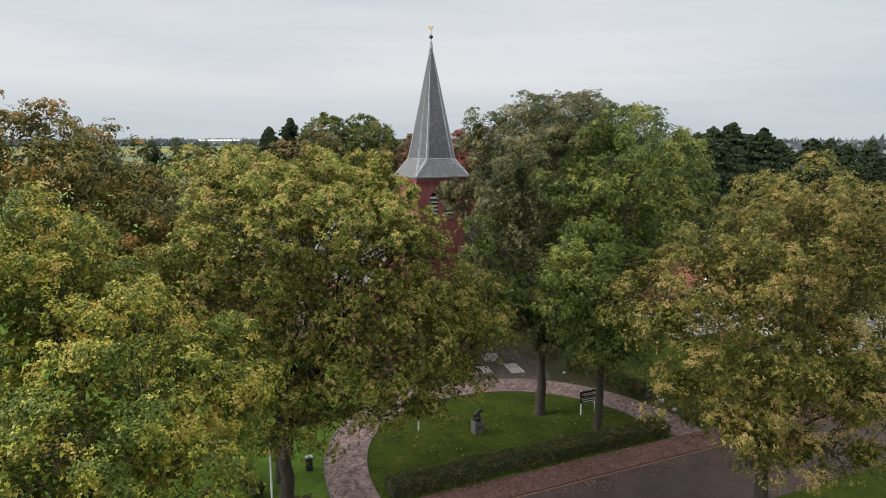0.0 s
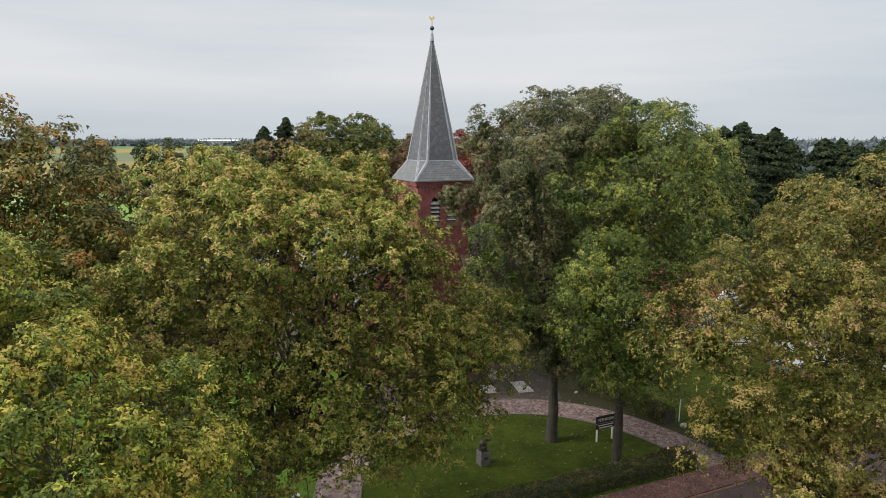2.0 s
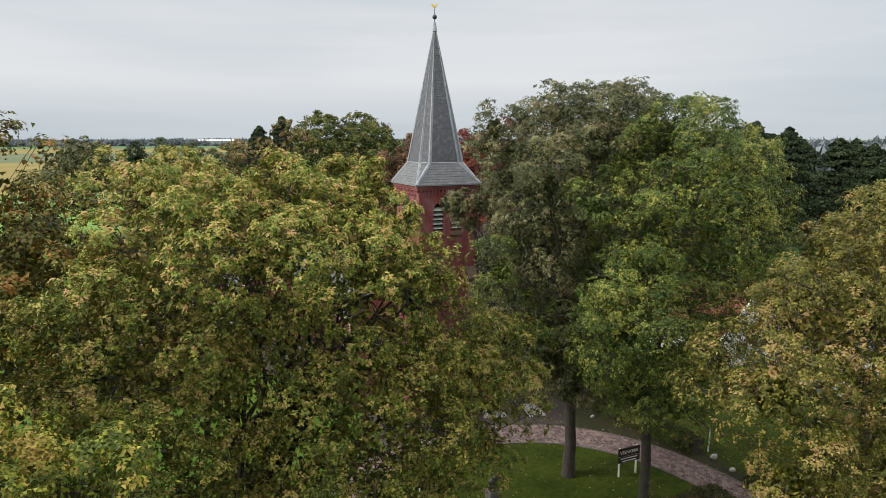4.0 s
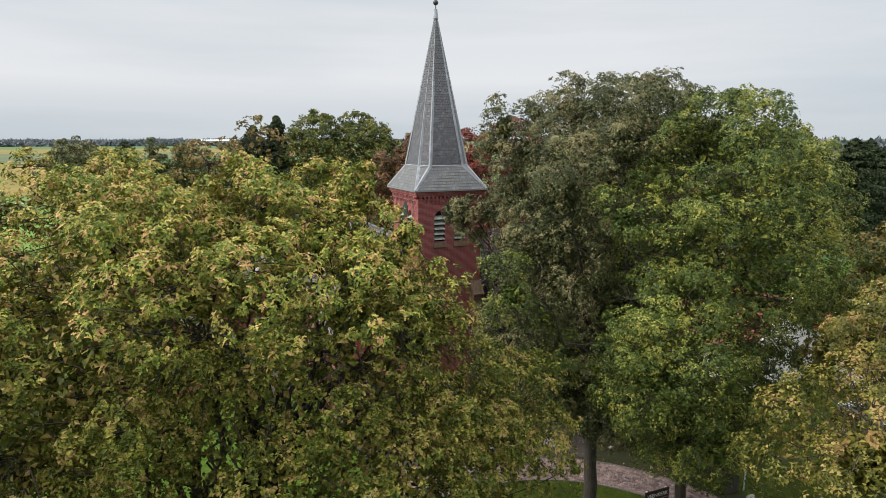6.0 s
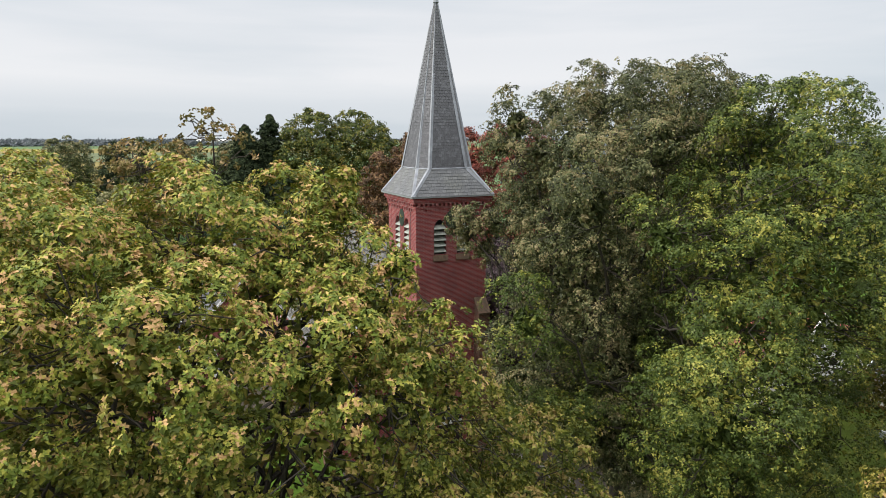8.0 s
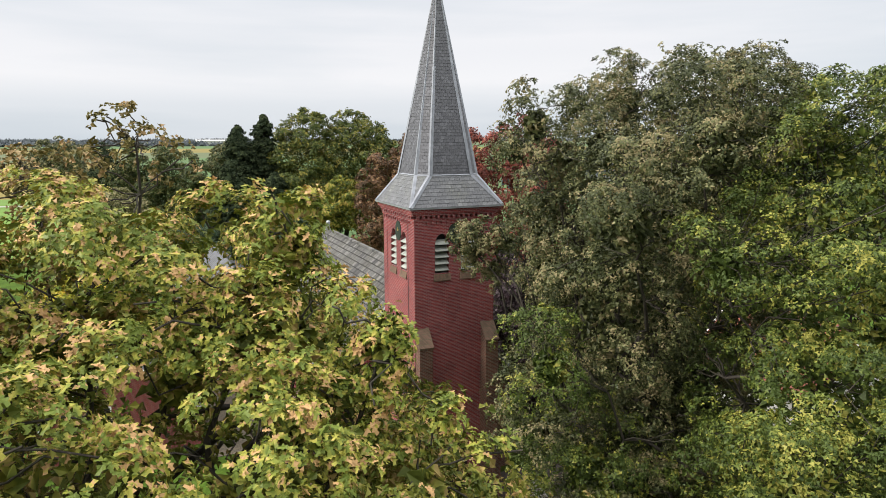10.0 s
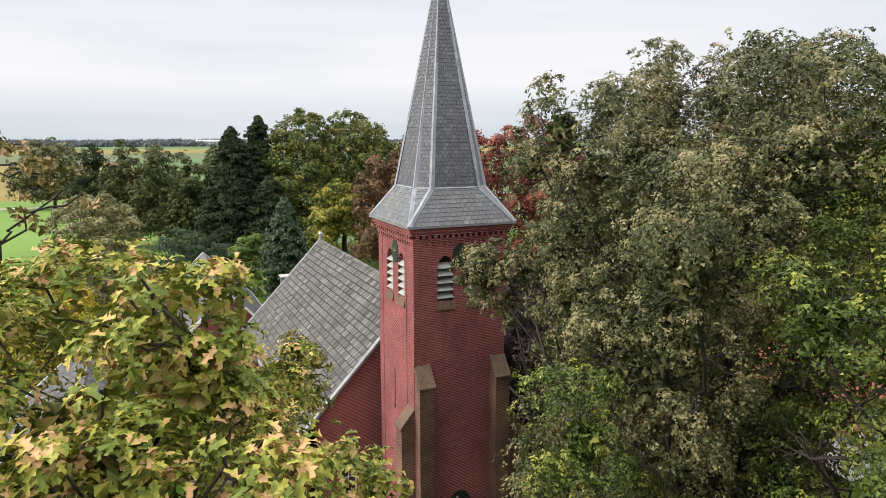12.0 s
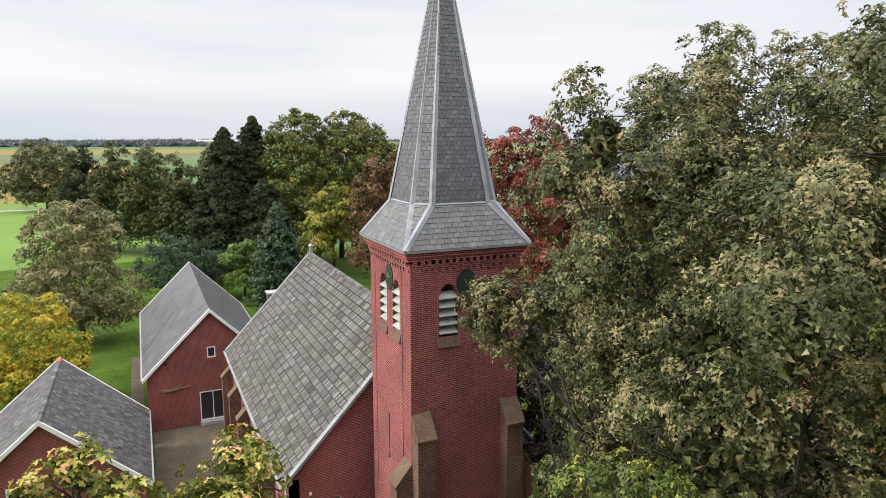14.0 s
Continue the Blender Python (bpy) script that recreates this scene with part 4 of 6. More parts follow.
# church door in the tower front
b = bmesh.new()
box(b, -0.85, 0.85, -H + 0.24, -H + 0.32, 0.02, 3.85)
door = part("door", closed(b), M_BOARD, church, "dark wooden double door in a pointed recess")
part("transom", boxed(-0.85, 0.85, -H + 0.16, -H + 0.3, 3.85, 4.0), M_WHITE, door, "pale transom bar")
b = bmesh.new()
b.faces.new([b.verts.new((u, -H + 0.3, z)) for u, z in arch(1.7, 3.7, 3.72, 5.3, 6)])
fanlight = part("fanlight", b, M_GLASS, door, "dark pointed fanlight with white tracery")
for foot_u, lean in ((-0.28, 1), (0.28, 1), (-0.28, -1), (0.28, -1), (-0.84, 1), (0.84, -1)):
    line = [(foot_u + lean * 0.56 * (1 - math.cos(f * 1.15)), 4.0 + 0.95 * math.sin(f * 1.15)) for f in (0, 0.25, 0.5, 0.75, 1.0)]
    line = [(u, z) for u, z in line if abs(u) < 0.85 * (5.3 - z) / 1.3 + 0.06]
    b = bmesh.new()
    for (u0, z0), (u1, z1) in zip(line, line[1:]):
        rod(b, (u0, -H + 0.26, z0), (u1, -H + 0.26, z1), 0.026, 0.026, 4)
    part("tracery", b, M_WHITE, fanlight)

# spire
OCT, FACE = 1.7, 1.15
ring_e = [Vector(p) for p in ((-2.53, -2.53, EAVE), (2.53, -2.53, EAVE), (2.53, 2.53, EAVE), (-2.53, 2.53, EAVE))]
ring_k = [Vector((*p, KINK)) for p in ((-FACE, -OCT), (FACE, -OCT), (OCT, -FACE), (OCT, FACE), (FACE, OCT), (-FACE, OCT), (-OCT, FACE), (-OCT, -FACE))]
tip = Vector((0, 0, TIP))
b = bmesh.new()
ke = [b.verts.new(p) for p in ring_e]
kk = [b.verts.new(p) for p in ring_k]
kt = b.verts.new(tip)
b.faces.new(ke[::-1])
for i in range(4):
    b.faces.new((ke[i], ke[(i + 1) % 4], kk[2 * i + 1], kk[2 * i]))
    b.faces.new((ke[(i + 1) % 4], kk[2 * i + 2 - 8 * (i == 3)], kk[2 * i + 1]))
for i in range(8):
    b.faces.new((kk[i], kk[(i + 1) % 8], kt))
spire = part("spire", closed(b), M_SLATE, church, "tall eight-sided grey slate spire with flared foot")
for i in range(8):
    a, c = ring_k[i], ring_k[(i + 1) % 8]
    mid = (a + c) / 2
    width, slope = (c - a).length, (tip - mid).length
    lay_roof(spire, a, c - a, tip - mid, lambda v, w=width, s=slope: w / 2 * v / s, lambda v, w=width, s=slope: w - w / 2 * v / s, slope - 0.4, 0.21, 0.165, 0.02, M_SLATE, "slate", 40 if i in (0, 6) else 0, (0, 9), seed=i)
for i in range(4):
    a, c, d, f = ring_e[i], ring_e[(i + 1) % 4], ring_k[2 * i], ring_k[2 * i + 1]
    up = (d + f) / 2 - (a + c) / 2
    ln = up.length
    ins = (2 * 2.53 - 2 * FACE) / 2
    lay_roof(spire, a, c - a, up, lambda v, s=ln, q=ins: q * v / s, lambda v, s=ln, q=ins: 5.06 - q * v / s, ln, 0.28, 0.2, 0.024, M_SLATE_SKIRT, "skirt_slate", 70 if i in (0, 3) else 0, (0, 8), seed=20 + i)
    a, c, d = ring_e[(i + 1) % 4], ring_k[2 * i + 1], ring_k[(2 * i + 2) % 8]
    base = (c - d).length
    mid = (c + d) / 2
    ln = (mid - a).length
    lay_roof(spire, a, d - c, mid - a, lambda v, s=ln, q=base: -q / 2 * v / s, lambda v, s=ln, q=base: q / 2 * v / s, ln, 0.28, 0.2, 0.02, M_SLATE_SKIRT, "corner_slate", seed=40 + i)


def strip(a, b, w0, w1, lift, parent, name="lead_strip", material=None, out=None):
    """A flat metal strip over a hip from a to b."""
    a, b = Vector(a), Vector(b)
    d = (b - a).normalized()
    n = Vector(out) if out else Vector((a.x + b.x, a.y + b.y, 0.0))
    n = (n - d * n.dot(d)).normalized()
    s = d.cross(n)
    bm = bmesh.new()
    for p, q, w in ((a, b, (w0, w1)),):
        lo = [p - s * w[0] - n * 0.01, p + n * lift, p + s * w[0] - n * 0.01]
        hi = [q - s * w[1] - n * 0.01, q + n * lift, q + s * w[1] - n * 0.01]
        va, vb = [bm.verts.new(x) for x in lo], [bm.verts.new(x) for x in hi]
        for i in range(2):
            bm.faces.new((va[i], va[i + 1], vb[i + 1], vb[i]))
        bm.faces.new((va[0], vb[0], vb[2], va[2]))
        bm.faces.new(va)
        bm.faces.new(vb[::-1])
    return part(name, closed(bm), material or M_LEAD, parent)


for i in range(8):
    strip(ring_k[i], tip + Vector((0, 0, -0.3)), 0.125, 0.06, 0.09, spire)
    e_corner = ring_e[(i + 1) // 2 % 4]
    strip(e_corner, ring_k[i], 0.11, 0.12, 0.07, spire)
    a, c = ring_k[i], ring_k[(i + 1) % 8]
    strip(a, c, 0.07, 0.07, 0.05, spire, "lead_band")
b = bmesh.new()
for r, z in ((2.57, EAVE - 0.04),):
    box(b, -r, r, -r, r, z - 0.04, z + 0.035)
part("eaves_board", b, M_ZINC, spire)
b = bmesh.new()
rod(b, (0, 0, TIP - 0.5), (0, 0, TIP + 0.1), 0.17, 0.1, 10)
part("spire_cap", b, M_LEAD, spire)
b = bmesh.new()
rod(b, (0, 0, TIP), (0, 0, TIP + 1.2), 0.035, 0.02, 8)
part("vane_rod", b, M_IRON, spire)
b = bmesh.new()
bmesh.ops.create_uvsphere(b, u_segments=16, v_segments=10, radius=0.17, matrix=Matrix.Translation((0, 0, TIP + 0.5)))
part("ball", b, M_IRON, spire, "dark metal ball")
b = bmesh.new()
cock = [(-0.24, 0.0), (-0.12, -0.1), (0.08, -0.1), (0.2, 0.0), (0.3, 0.1), (0.21, 0.13), (0.15, 0.2), (0.08, 0.1), (-0.06, 0.06), (-0.18, 0.2), (-0.3, 0.26), (-0.33, 0.14)]
prism(b, [(u * 0.3 - 0.012, -u, TIP + 1.22 + z) for u, z in cock], (0.024, 0.007, 0))
part("weathercock", closed(b), M_GILT, spire, "weathered gilt weathercock")

# nave
NX, NY0, NY1, NE, NR = 5.75, 3.0, 22.75, 7.15, 13.5
gable = [(-NX, -0.2), (NX, -0.2), (NX, NE), (0, NR - 0.12), (-NX, NE)]
win = arch(0.86, 3.3, 5.2, 6.05, 6)
bm = bmesh.new()
wall_with_openings(bm, gable, [[(u + a, z) for a, z in win] for u in (-3.75, 3.75)], lambda u, z, d: (u, NY0 + d, z), 0.4)
front_wall = part("nave_wall", bm, M_BRICK, church)
bm = bmesh.new()
bm.faces.new([bm.verts.new((u, NY1, z)) for u, z in gable][::-1])
part("nave_wall", bm, M_BRICK, church)


def lancet(place, u, w, z0, spring, top, parent, bars=2):
    """A white pointed window: frame, tracery and dark panes."""
    outer_r, inner_r = arch(w, z0, spring, top, 6), arch(w - 0.14, z0 + 0.07, spring, top - 0.1, 6)
    bm = bmesh.new()
    fr = [bm.verts.new(place(u + a, z, 0.1)) for a, z in outer_r]
    fi = [bm.verts.new(place(u + a, z, 0.1)) for a, z in inner_r]
    bk = [bm.verts.new(place(u + a, z, 0.2)) for a, z in inner_r]
    for i in range(len(fr)):
        j = (i + 1) % len(fr)
        bm.faces.new((fr[i], fr[j], fi[j], fi[i]))
        bm.faces.new((fi[i], fi[j], bk[j], bk[i]))
    w_ob = part("window", closed(bm), M_WHITE, parent, "white pointed window with small panes")
    bm = bmesh.new()
    bm.faces.new([bm.verts.new(place(u + a, z, 0.17)) for a, z in inner_r])
    part("pane", bm, M_GLASS, w_ob)
    for k in range(1, bars):
        bm = bmesh.new()
        x = u - w / 2 + 0.07 + (w - 0.14) * k / bars
        rod(bm, place(x, z0, 0.13), place(x, spring + 0.1, 0.13), 0.024, 0.024, 4)
        part("glazing_bar", bm, M_WHITE, w_ob)
        for s in (-1, 1):
            bm = bmesh.new()
            rod(bm, place(x, spring + 0.05, 0.13), place(u + s * w * 0.24, top - 0.3, 0.13), 0.022, 0.022, 4)
            part("tracery", bm, M_WHITE, w_ob)
    z = z0 + 0.45
    while z < spring + 0.1:
        bm = bmesh.new()
        rod(bm, place(u - w / 2 + 0.05, z, 0.13), place(u + w / 2 - 0.05, z, 0.13), 0.02, 0.02, 4)
        part("glazing_bar", bm, M_WHITE, w_ob)
        z += 0.45
    # voussoirs round the head
    for k in range(17):
        a = math.pi * (k + 0.5) / 17
        r0, r1 = 0.5, 0.78
        cx, cz = u, spring + 0.28
        p = [(cx + r * math.cos(a + d) * (w / 0.86), cz + r * math.sin(a + d) * 0.95) for r, d in ((r0, -0.075), (r1, -0.06), (r1, 0.06), (r0, 0.075))]
        bm = bmesh.new()
        prism(bm, [place(q[0], q[1], -0.014) for q in p], Vector(place(0, 0, 0.03)) - Vector(place(0, 0, 0)))
        part("arch_brick", closed(bm), M_BRICK, w_ob)
    return w_ob


for u in (-3.75, 3.75):
    lancet(lambda a, z, d: (a, NY0 + d, z), u, 0.86, 3.3, 5.2, 6.05, front_wall)
for s in (-1, 1):
    place = (lambda u, z, d, s=s: (s * (NX - d), u, z))
    ys = [NY0 + 2.3 + 3.85 * k for k in range(5)]
    wn2 = arch(1.5, 2.4, 4.5, 5.9, 6)
    bm = bmesh.new()
    wall_with_openings(bm, [(NY0, -0.2), (NY1, -0.2), (NY1, NE), (NY0, NE)], [[(y + a, z) for a, z in wn2] for y in ys], place, 0.4)
    side_wall = part("nave_wall", bm, M_BRICK, church)
    for y in ys:
        lancet(place, y, 1.5, 2.4, 4.5, 5.9, side_wall, 3)
    for k in range(6):
        y = NY0 + 0.35 + 3.85 * k
        buttress(place, y - 0.28, y + 0.28, 0, 6.1, 0.7, church)
    # roof slope
    eave_x, eave_z = s * 6.08, NE - 0.12
    a = Vector((eave_x, NY0 - 0.2, eave_z))
    c = Vector((eave_x, NY1 + 0.2, eave_z))
    r0 = Vector((0, NY0 - 0.2, NR))
    bm = bmesh.new()
    off = Vector((0, 0, -0.14))
    prism(bm, [a, c, Vector((0, NY1 + 0.2, NR)), r0], off)
    roof = part("nave_roof", closed(bm), M_UNDERLAY, church, "grey weathered flat-tiled roof slope")
    start, along = (c, a - c) if s < 0 else (a, c - a)
    ln = (c - a).length
    slope = (r0 - a).length
    lay_roof(roof, start, along, r0 - a, lambda v: 0.0, lambda v, w=ln: w, slope, 0.135, 0.4, 0.055, M_TILE, "tile", 180 if s < 0 else 0, (0, 14), seed=60 + s, stagger=0.0, cover=0.87)
    bm = bmesh.new()
    prism(bm, [a + Vector((s * 0.02, -0.05, -0.1)), r0 + Vector((0, -0.05, -0.1)), r0 + Vector((0, -0.05, 0.07)), a + Vector((s * 0.02, -0.05, 0.07))], (0, 0.3, 0))
    part("verge", closed(bm), M_VERGE, roof, "grey lead verge flashing")
    bm = bmesh.new()
    prism(bm, [c + Vector((s * 0.02, 0.05, -0.1)), r0 + Vector((0, NY1 - NY0 + 0.45, -0.1)), r0 + Vector((0, NY1 - NY0 + 0.45, 0.07)), c + Vector((s * 0.02, 0.05, 0.07))], (0, -0.25, 0))
    part("verge", closed(bm), M_VERGE, roof)
    bm = bmesh.new()
    prism(bm, [(eave_x + s * q, NY0 - 0.25, eave_z + z) for q, z in ((-0.02, -0.02), (0.14, -0.02), (0.14, -0.15), (0.0, -0.15))], (0, ln + 0.1, 0))
    part("gutter", closed(bm), M_VERGE, roof, "grey zinc gutter")
    for y in (NY0 + 0.1, NY0 + 11.9, NY1 - 0.1):
        bm = bmesh.new()
        rod(bm, (s * (NX + 0.08), y + 0.45, 0.1), (s * (NX + 0.08), y + 0.45, NE - 0.2), 0.05)
        part("downpipe", bm, M_WHITE, roof)
for k in range(52):
    bm = bmesh.new()
    y = NY0 - 0.2 + k * 0.39
    prism(bm, [(-0.16, y, NR - 0.05), (-0.1, y, NR + 0.06), (0.1, y, NR + 0.06), (0.16, y, NR - 0.05)], (0, 0.37, 0))
    part("ridge_tile", closed(bm), M_TILE, church)
bm = bmesh.new()
rod(bm, (0, 22.5, NR - 0.1), (0, 22.5, NR + 0.55), 0.14, 0.14, 12)
rod(bm, (0, 22.5, NR + 0.55), (0, 22.5, NR + 0.68), 0.19, 0.12, 12)
part("flue", bm, M_ZINC, church, "short zinc flue on the ridge")
bm = bmesh.new()
box(bm, -4.95, -4.85, NY0 - 0.12, NY0, 6.35, 6.45)
part("lamp", bm, M_WHITE, church, "small white wall lamp")
bm = bmesh.new()
box(bm, -3.0, -2.15, 23.0, 23.8, 0.0, 10.7)
chimney = part("chimney", closed(bm), M_SLATE, church, "grey slate-clad chimney behind the nave")
for k in range(7):
    x = -2.95 + 0.125 * k
    part("slat", boxed(x, x + 0.05, 22.97, 23.0, 8.6, 10.6), M_VERGE, chimney)
part("cap", boxed(-3.08, -2.07, 22.93, 23.88, 10.7, 10.82, bevel=0.02), M_CONCRETE, chimney, "pale chimney cap")
# unseen board added inside the nave, keeps light from showing through
part("ceiling_boards", boxed(-5.5, 5.5, 3.3, 22.5, 6.9, 7.0), M_WOOD, church)


# ---- hall behind the yard ----
def gabled_house(name, x0, x1, y0, y1, eave, ridge, wall_m, roof_m, label, tile=None, over=0.25, barge=None, holes=(), category="house"):
    cx = (x0 + x1) / 2
    e = thing(name, cx, (y0 + y1) / 2, 0, label, category)
    outline = [(x0, -0.2), (x1, -0.2), (x1, eave), (cx, ridge - 0.1), (x0, eave)]
    bm = bmesh.new()
    wall_with_openings(bm, outline, [rect_hole(*h) for h in holes], lambda u, z, d: (u, y0 + d, z), 0.3)
    front = part("wall", bm, wall_m, e)
    bm = bmesh.new()
    bm.faces.new([bm.verts.new((u, y1, z)) for u, z in outline][::-1])
    part("wall", bm, wall_m, e)
    for x in (x0, x1):
        part("wall", boxed(x - 0.01, x + 0.01, y0 + 0.31, y1 - 0.01, -0.2, eave), wall_m, e)
    half = (x1 - x0) / 2
    drop = (ridge - eave) / half
    for s in (-1, 1):
        a = Vector((cx + s * (half + over), y0 - over, eave - drop * over))
        r = Vector((cx, y0 - over, ridge))
        way = Vector((0, y1 - y0 + 2 * over, 0))
        bm = bmesh.new()
        prism(bm, [a, r, r + Vector((0, 0, -0.14)), a + Vector((0, 0, -0.14))], way)
        roof = part("roof", closed(bm), M_UNDERLAY if tile else roof_m, e)
        if tile:
            w, h, lift = tile
            start, along = (a + way, -way) if s < 0 else (a, way)
            lay_roof(roof, start, along, r - a, lambda v: 0.0, lambda v, q=way.length: q, (r - a).length, w, h, lift, roof_m, "roof_tile", seed=int(abs(cx) * 10) + s, stagger=0.0, cover=0.93)
        if barge:
            bm = bmesh.new()
            prism(bm, [a + Vector((s * 0.03, -0.06, -0.22)), r + Vector((0, -0.06, -0.22)), r + Vector((0, -0.06, 0.06)), a + Vector((s * 0.03, -0.06, 0.06))], (0, 0.16, 0))
            part("barge_board", closed(bm), barge, roof, "white barge board")
            bm = bmesh.new()
            prism(bm, [a + way + Vector((s * 0.03, 0.06, -0.22)), r + way + Vector((0, 0.06, -0.22)), r + way + Vector((0, 0.06, 0.06)), a + way + Vector((s * 0.03, 0.06, 0.06))], (0, -0.14, 0))
            part("barge_board", closed(bm), barge, roof)
        bm = bmesh.new()
        prism(bm, [(a.x + s * q, a.y, a.z + z) for q, z in ((-0.02, 0.0), (0.12, 0.0), (0.1, -0.12), (0.0, -0.12))], way)
        part("gutter", closed(bm), M_ZINC, roof)
    return e, front


def rect_hole(u0, u1, z0, z1):
    return [(u0, z0), (u1, z0), (u1, z1), (u0, z1)]


def framed(parent, name, u0, u1, z0, z1, y, label, leaves=1, t=0.07, pane=None, frame_m=None):
    """A framed window or glazed door in a wall that faces -y."""
    frame_m = frame_m or M_WHITE
    bm = bmesh.new()
    for a in ((u0, u1, z0, z0 + t), (u0, u1, z1 - t, z1), (u0, u0 + t, z0 + t, z1 - t), (u1 - t, u1, z0 + t, z1 - t)):
        box(bm, a[0], a[1], y - 0.03, y + 0.1, a[2], a[3])
    for k in range(1, leaves):
        u = u0 + (u1 - u0) * k / leaves
        box(bm, u - 0.03, u + 0.03, y - 0.02, y + 0.09, z0 + t, z1 - t)
    w = part(name, bm, frame_m, parent, label)
    bm = bmesh.new()
    bm.faces.new([bm.verts.new(p) for p in ((u0, y + 0.06, z0), (u1, y + 0.06, z0), (u1, y + 0.06, z1), (u0, y + 0.06, z1))])
    part("pane", bm, pane or M_GLASS, w)
    return w


hall, hall_front = gabled_house("parish_hall", -11.2, -2.1, 27.6, 48.0, 4.45, 9.0, M_BRICK_HALL, M_SHEET, "red brick parish hall with grey ribbed roof", None, 0.3, M_WHITE, [(-7.65, -5.75, 0.3, 2.6), (-6.95, -6.35, 5.2, 6.05)], "hall")
framed(hall_front, "door", -7.65, -5.75, 0.3, 2.6, 27.62, "black double door in a white frame", 2, 0.08, M_BLACK)
framed(hall_front, "window", -6.95, -6.35, 5.2, 6.05, 27.62, "small white-framed window", 1, 0.08)
part("doorstep", boxed(-7.7, -5.7, 27.2, 27.59, 0.0, 0.28), M_CONCRETE, hall_front)
part("vent", boxed(-10.05, -9.75, 27.54, 27.6, 5.0, 5.25), M_BLACK, hall_front)
bm = bmesh.new()
rod(bm, (-10.1, 27.5, 3.0), (-8.2, 27.48, 3.25), 0.09, 0.03, 7)
rod(bm, (-9.5, 27.48, 3.08), (-8.8, 27.4, 3.5), 0.06, 0.02, 6)
rod(bm, (-10.3, 27.46, 3.2), (-9.2, 27.5, 3.05), 0.04, 0.07, 6)
part("driftwood", bm, M_WOOD, hall_front, "piece of driftwood hung on the wall")
for k in range(26):
    y = 27.5 + k * 0.8
    for s in (-1, 1):
        bm = bmesh.new()
        cx = -6.65
        rod(bm, (cx + s * 0.05, y, 9.02), (cx + s * 4.8, y, 4.32), 0.009, 0.009, 4)
        part("seam", bm, M_SHEET, hall)

garage, garage_front = gabled_house("verger_house", -21.1, -11.5, 14.6, 25.0, 2.95, 7.2, M_BRICK_HALL, M_TILE_DARK, "small brick house with dark pantiles and white barge boards", (0.24, 0.32, 0.035), 0.3, M_WHITE, [(-18.1, -16.9, 2.4, 3.7)])
framed(garage_front, "window", -18.1, -16.9, 2.4, 3.7, 14.62, "white-framed window", 1, 0.1)
bm = bmesh.new()
for k in range(26):
    y = 14.35 + k * 0.42
    prism(bm, [(-16.47, y, 7.12), (-16.4, y, 7.26), (-16.2, y, 7.26), (-16.13, y, 7.12)], (0, 0.4, 0))
part("ridge_tiles", closed(bm), M_TILE_DARK, garage)
part("end_ridge_tile", boxed(-16.45, -16.15, 24.3, 25.3, 7.1, 7.3, bevel=0.05), M_TERRACOTTA, garage, "terracotta end ridge tile")


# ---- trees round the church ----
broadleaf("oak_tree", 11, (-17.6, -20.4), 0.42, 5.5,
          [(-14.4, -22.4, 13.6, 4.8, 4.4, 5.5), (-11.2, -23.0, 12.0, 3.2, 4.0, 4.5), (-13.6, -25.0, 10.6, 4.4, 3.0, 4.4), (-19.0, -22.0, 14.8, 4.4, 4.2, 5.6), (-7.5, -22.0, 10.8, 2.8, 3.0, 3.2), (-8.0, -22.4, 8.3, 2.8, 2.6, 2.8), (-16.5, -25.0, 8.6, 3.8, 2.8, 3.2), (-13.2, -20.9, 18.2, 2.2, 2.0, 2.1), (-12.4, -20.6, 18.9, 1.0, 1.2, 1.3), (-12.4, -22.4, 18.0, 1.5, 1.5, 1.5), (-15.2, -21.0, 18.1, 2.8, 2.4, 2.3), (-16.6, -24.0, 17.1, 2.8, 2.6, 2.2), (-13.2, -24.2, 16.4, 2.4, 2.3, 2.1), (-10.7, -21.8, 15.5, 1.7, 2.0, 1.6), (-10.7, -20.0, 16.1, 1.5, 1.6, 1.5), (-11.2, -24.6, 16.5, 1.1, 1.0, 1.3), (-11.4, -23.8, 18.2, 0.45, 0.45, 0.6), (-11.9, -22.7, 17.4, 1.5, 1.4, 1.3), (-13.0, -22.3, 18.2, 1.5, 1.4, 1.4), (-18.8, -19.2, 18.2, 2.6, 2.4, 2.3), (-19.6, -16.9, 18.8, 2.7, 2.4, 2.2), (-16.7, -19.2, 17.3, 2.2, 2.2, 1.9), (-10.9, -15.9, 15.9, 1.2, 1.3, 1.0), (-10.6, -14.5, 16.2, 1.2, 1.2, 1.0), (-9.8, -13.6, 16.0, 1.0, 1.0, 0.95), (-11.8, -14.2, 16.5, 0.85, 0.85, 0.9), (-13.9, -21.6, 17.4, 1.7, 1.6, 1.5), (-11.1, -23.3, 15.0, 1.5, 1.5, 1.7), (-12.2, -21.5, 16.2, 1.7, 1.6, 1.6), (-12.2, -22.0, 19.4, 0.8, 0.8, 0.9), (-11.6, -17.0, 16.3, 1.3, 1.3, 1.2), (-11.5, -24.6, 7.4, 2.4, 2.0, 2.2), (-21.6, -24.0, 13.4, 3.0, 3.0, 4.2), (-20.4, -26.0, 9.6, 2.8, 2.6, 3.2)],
          140000, 0.52, 0.125, KITE, L_OAK, "broad oak turning yellow, branches over the drive", twigs=700, upper=(15.6, OAK_LEAF, 0.155, L_OAK_LIT_TOP), trunk_to=(-17.3, -20.5, 6.0), gaps=0.12, tufted=7)
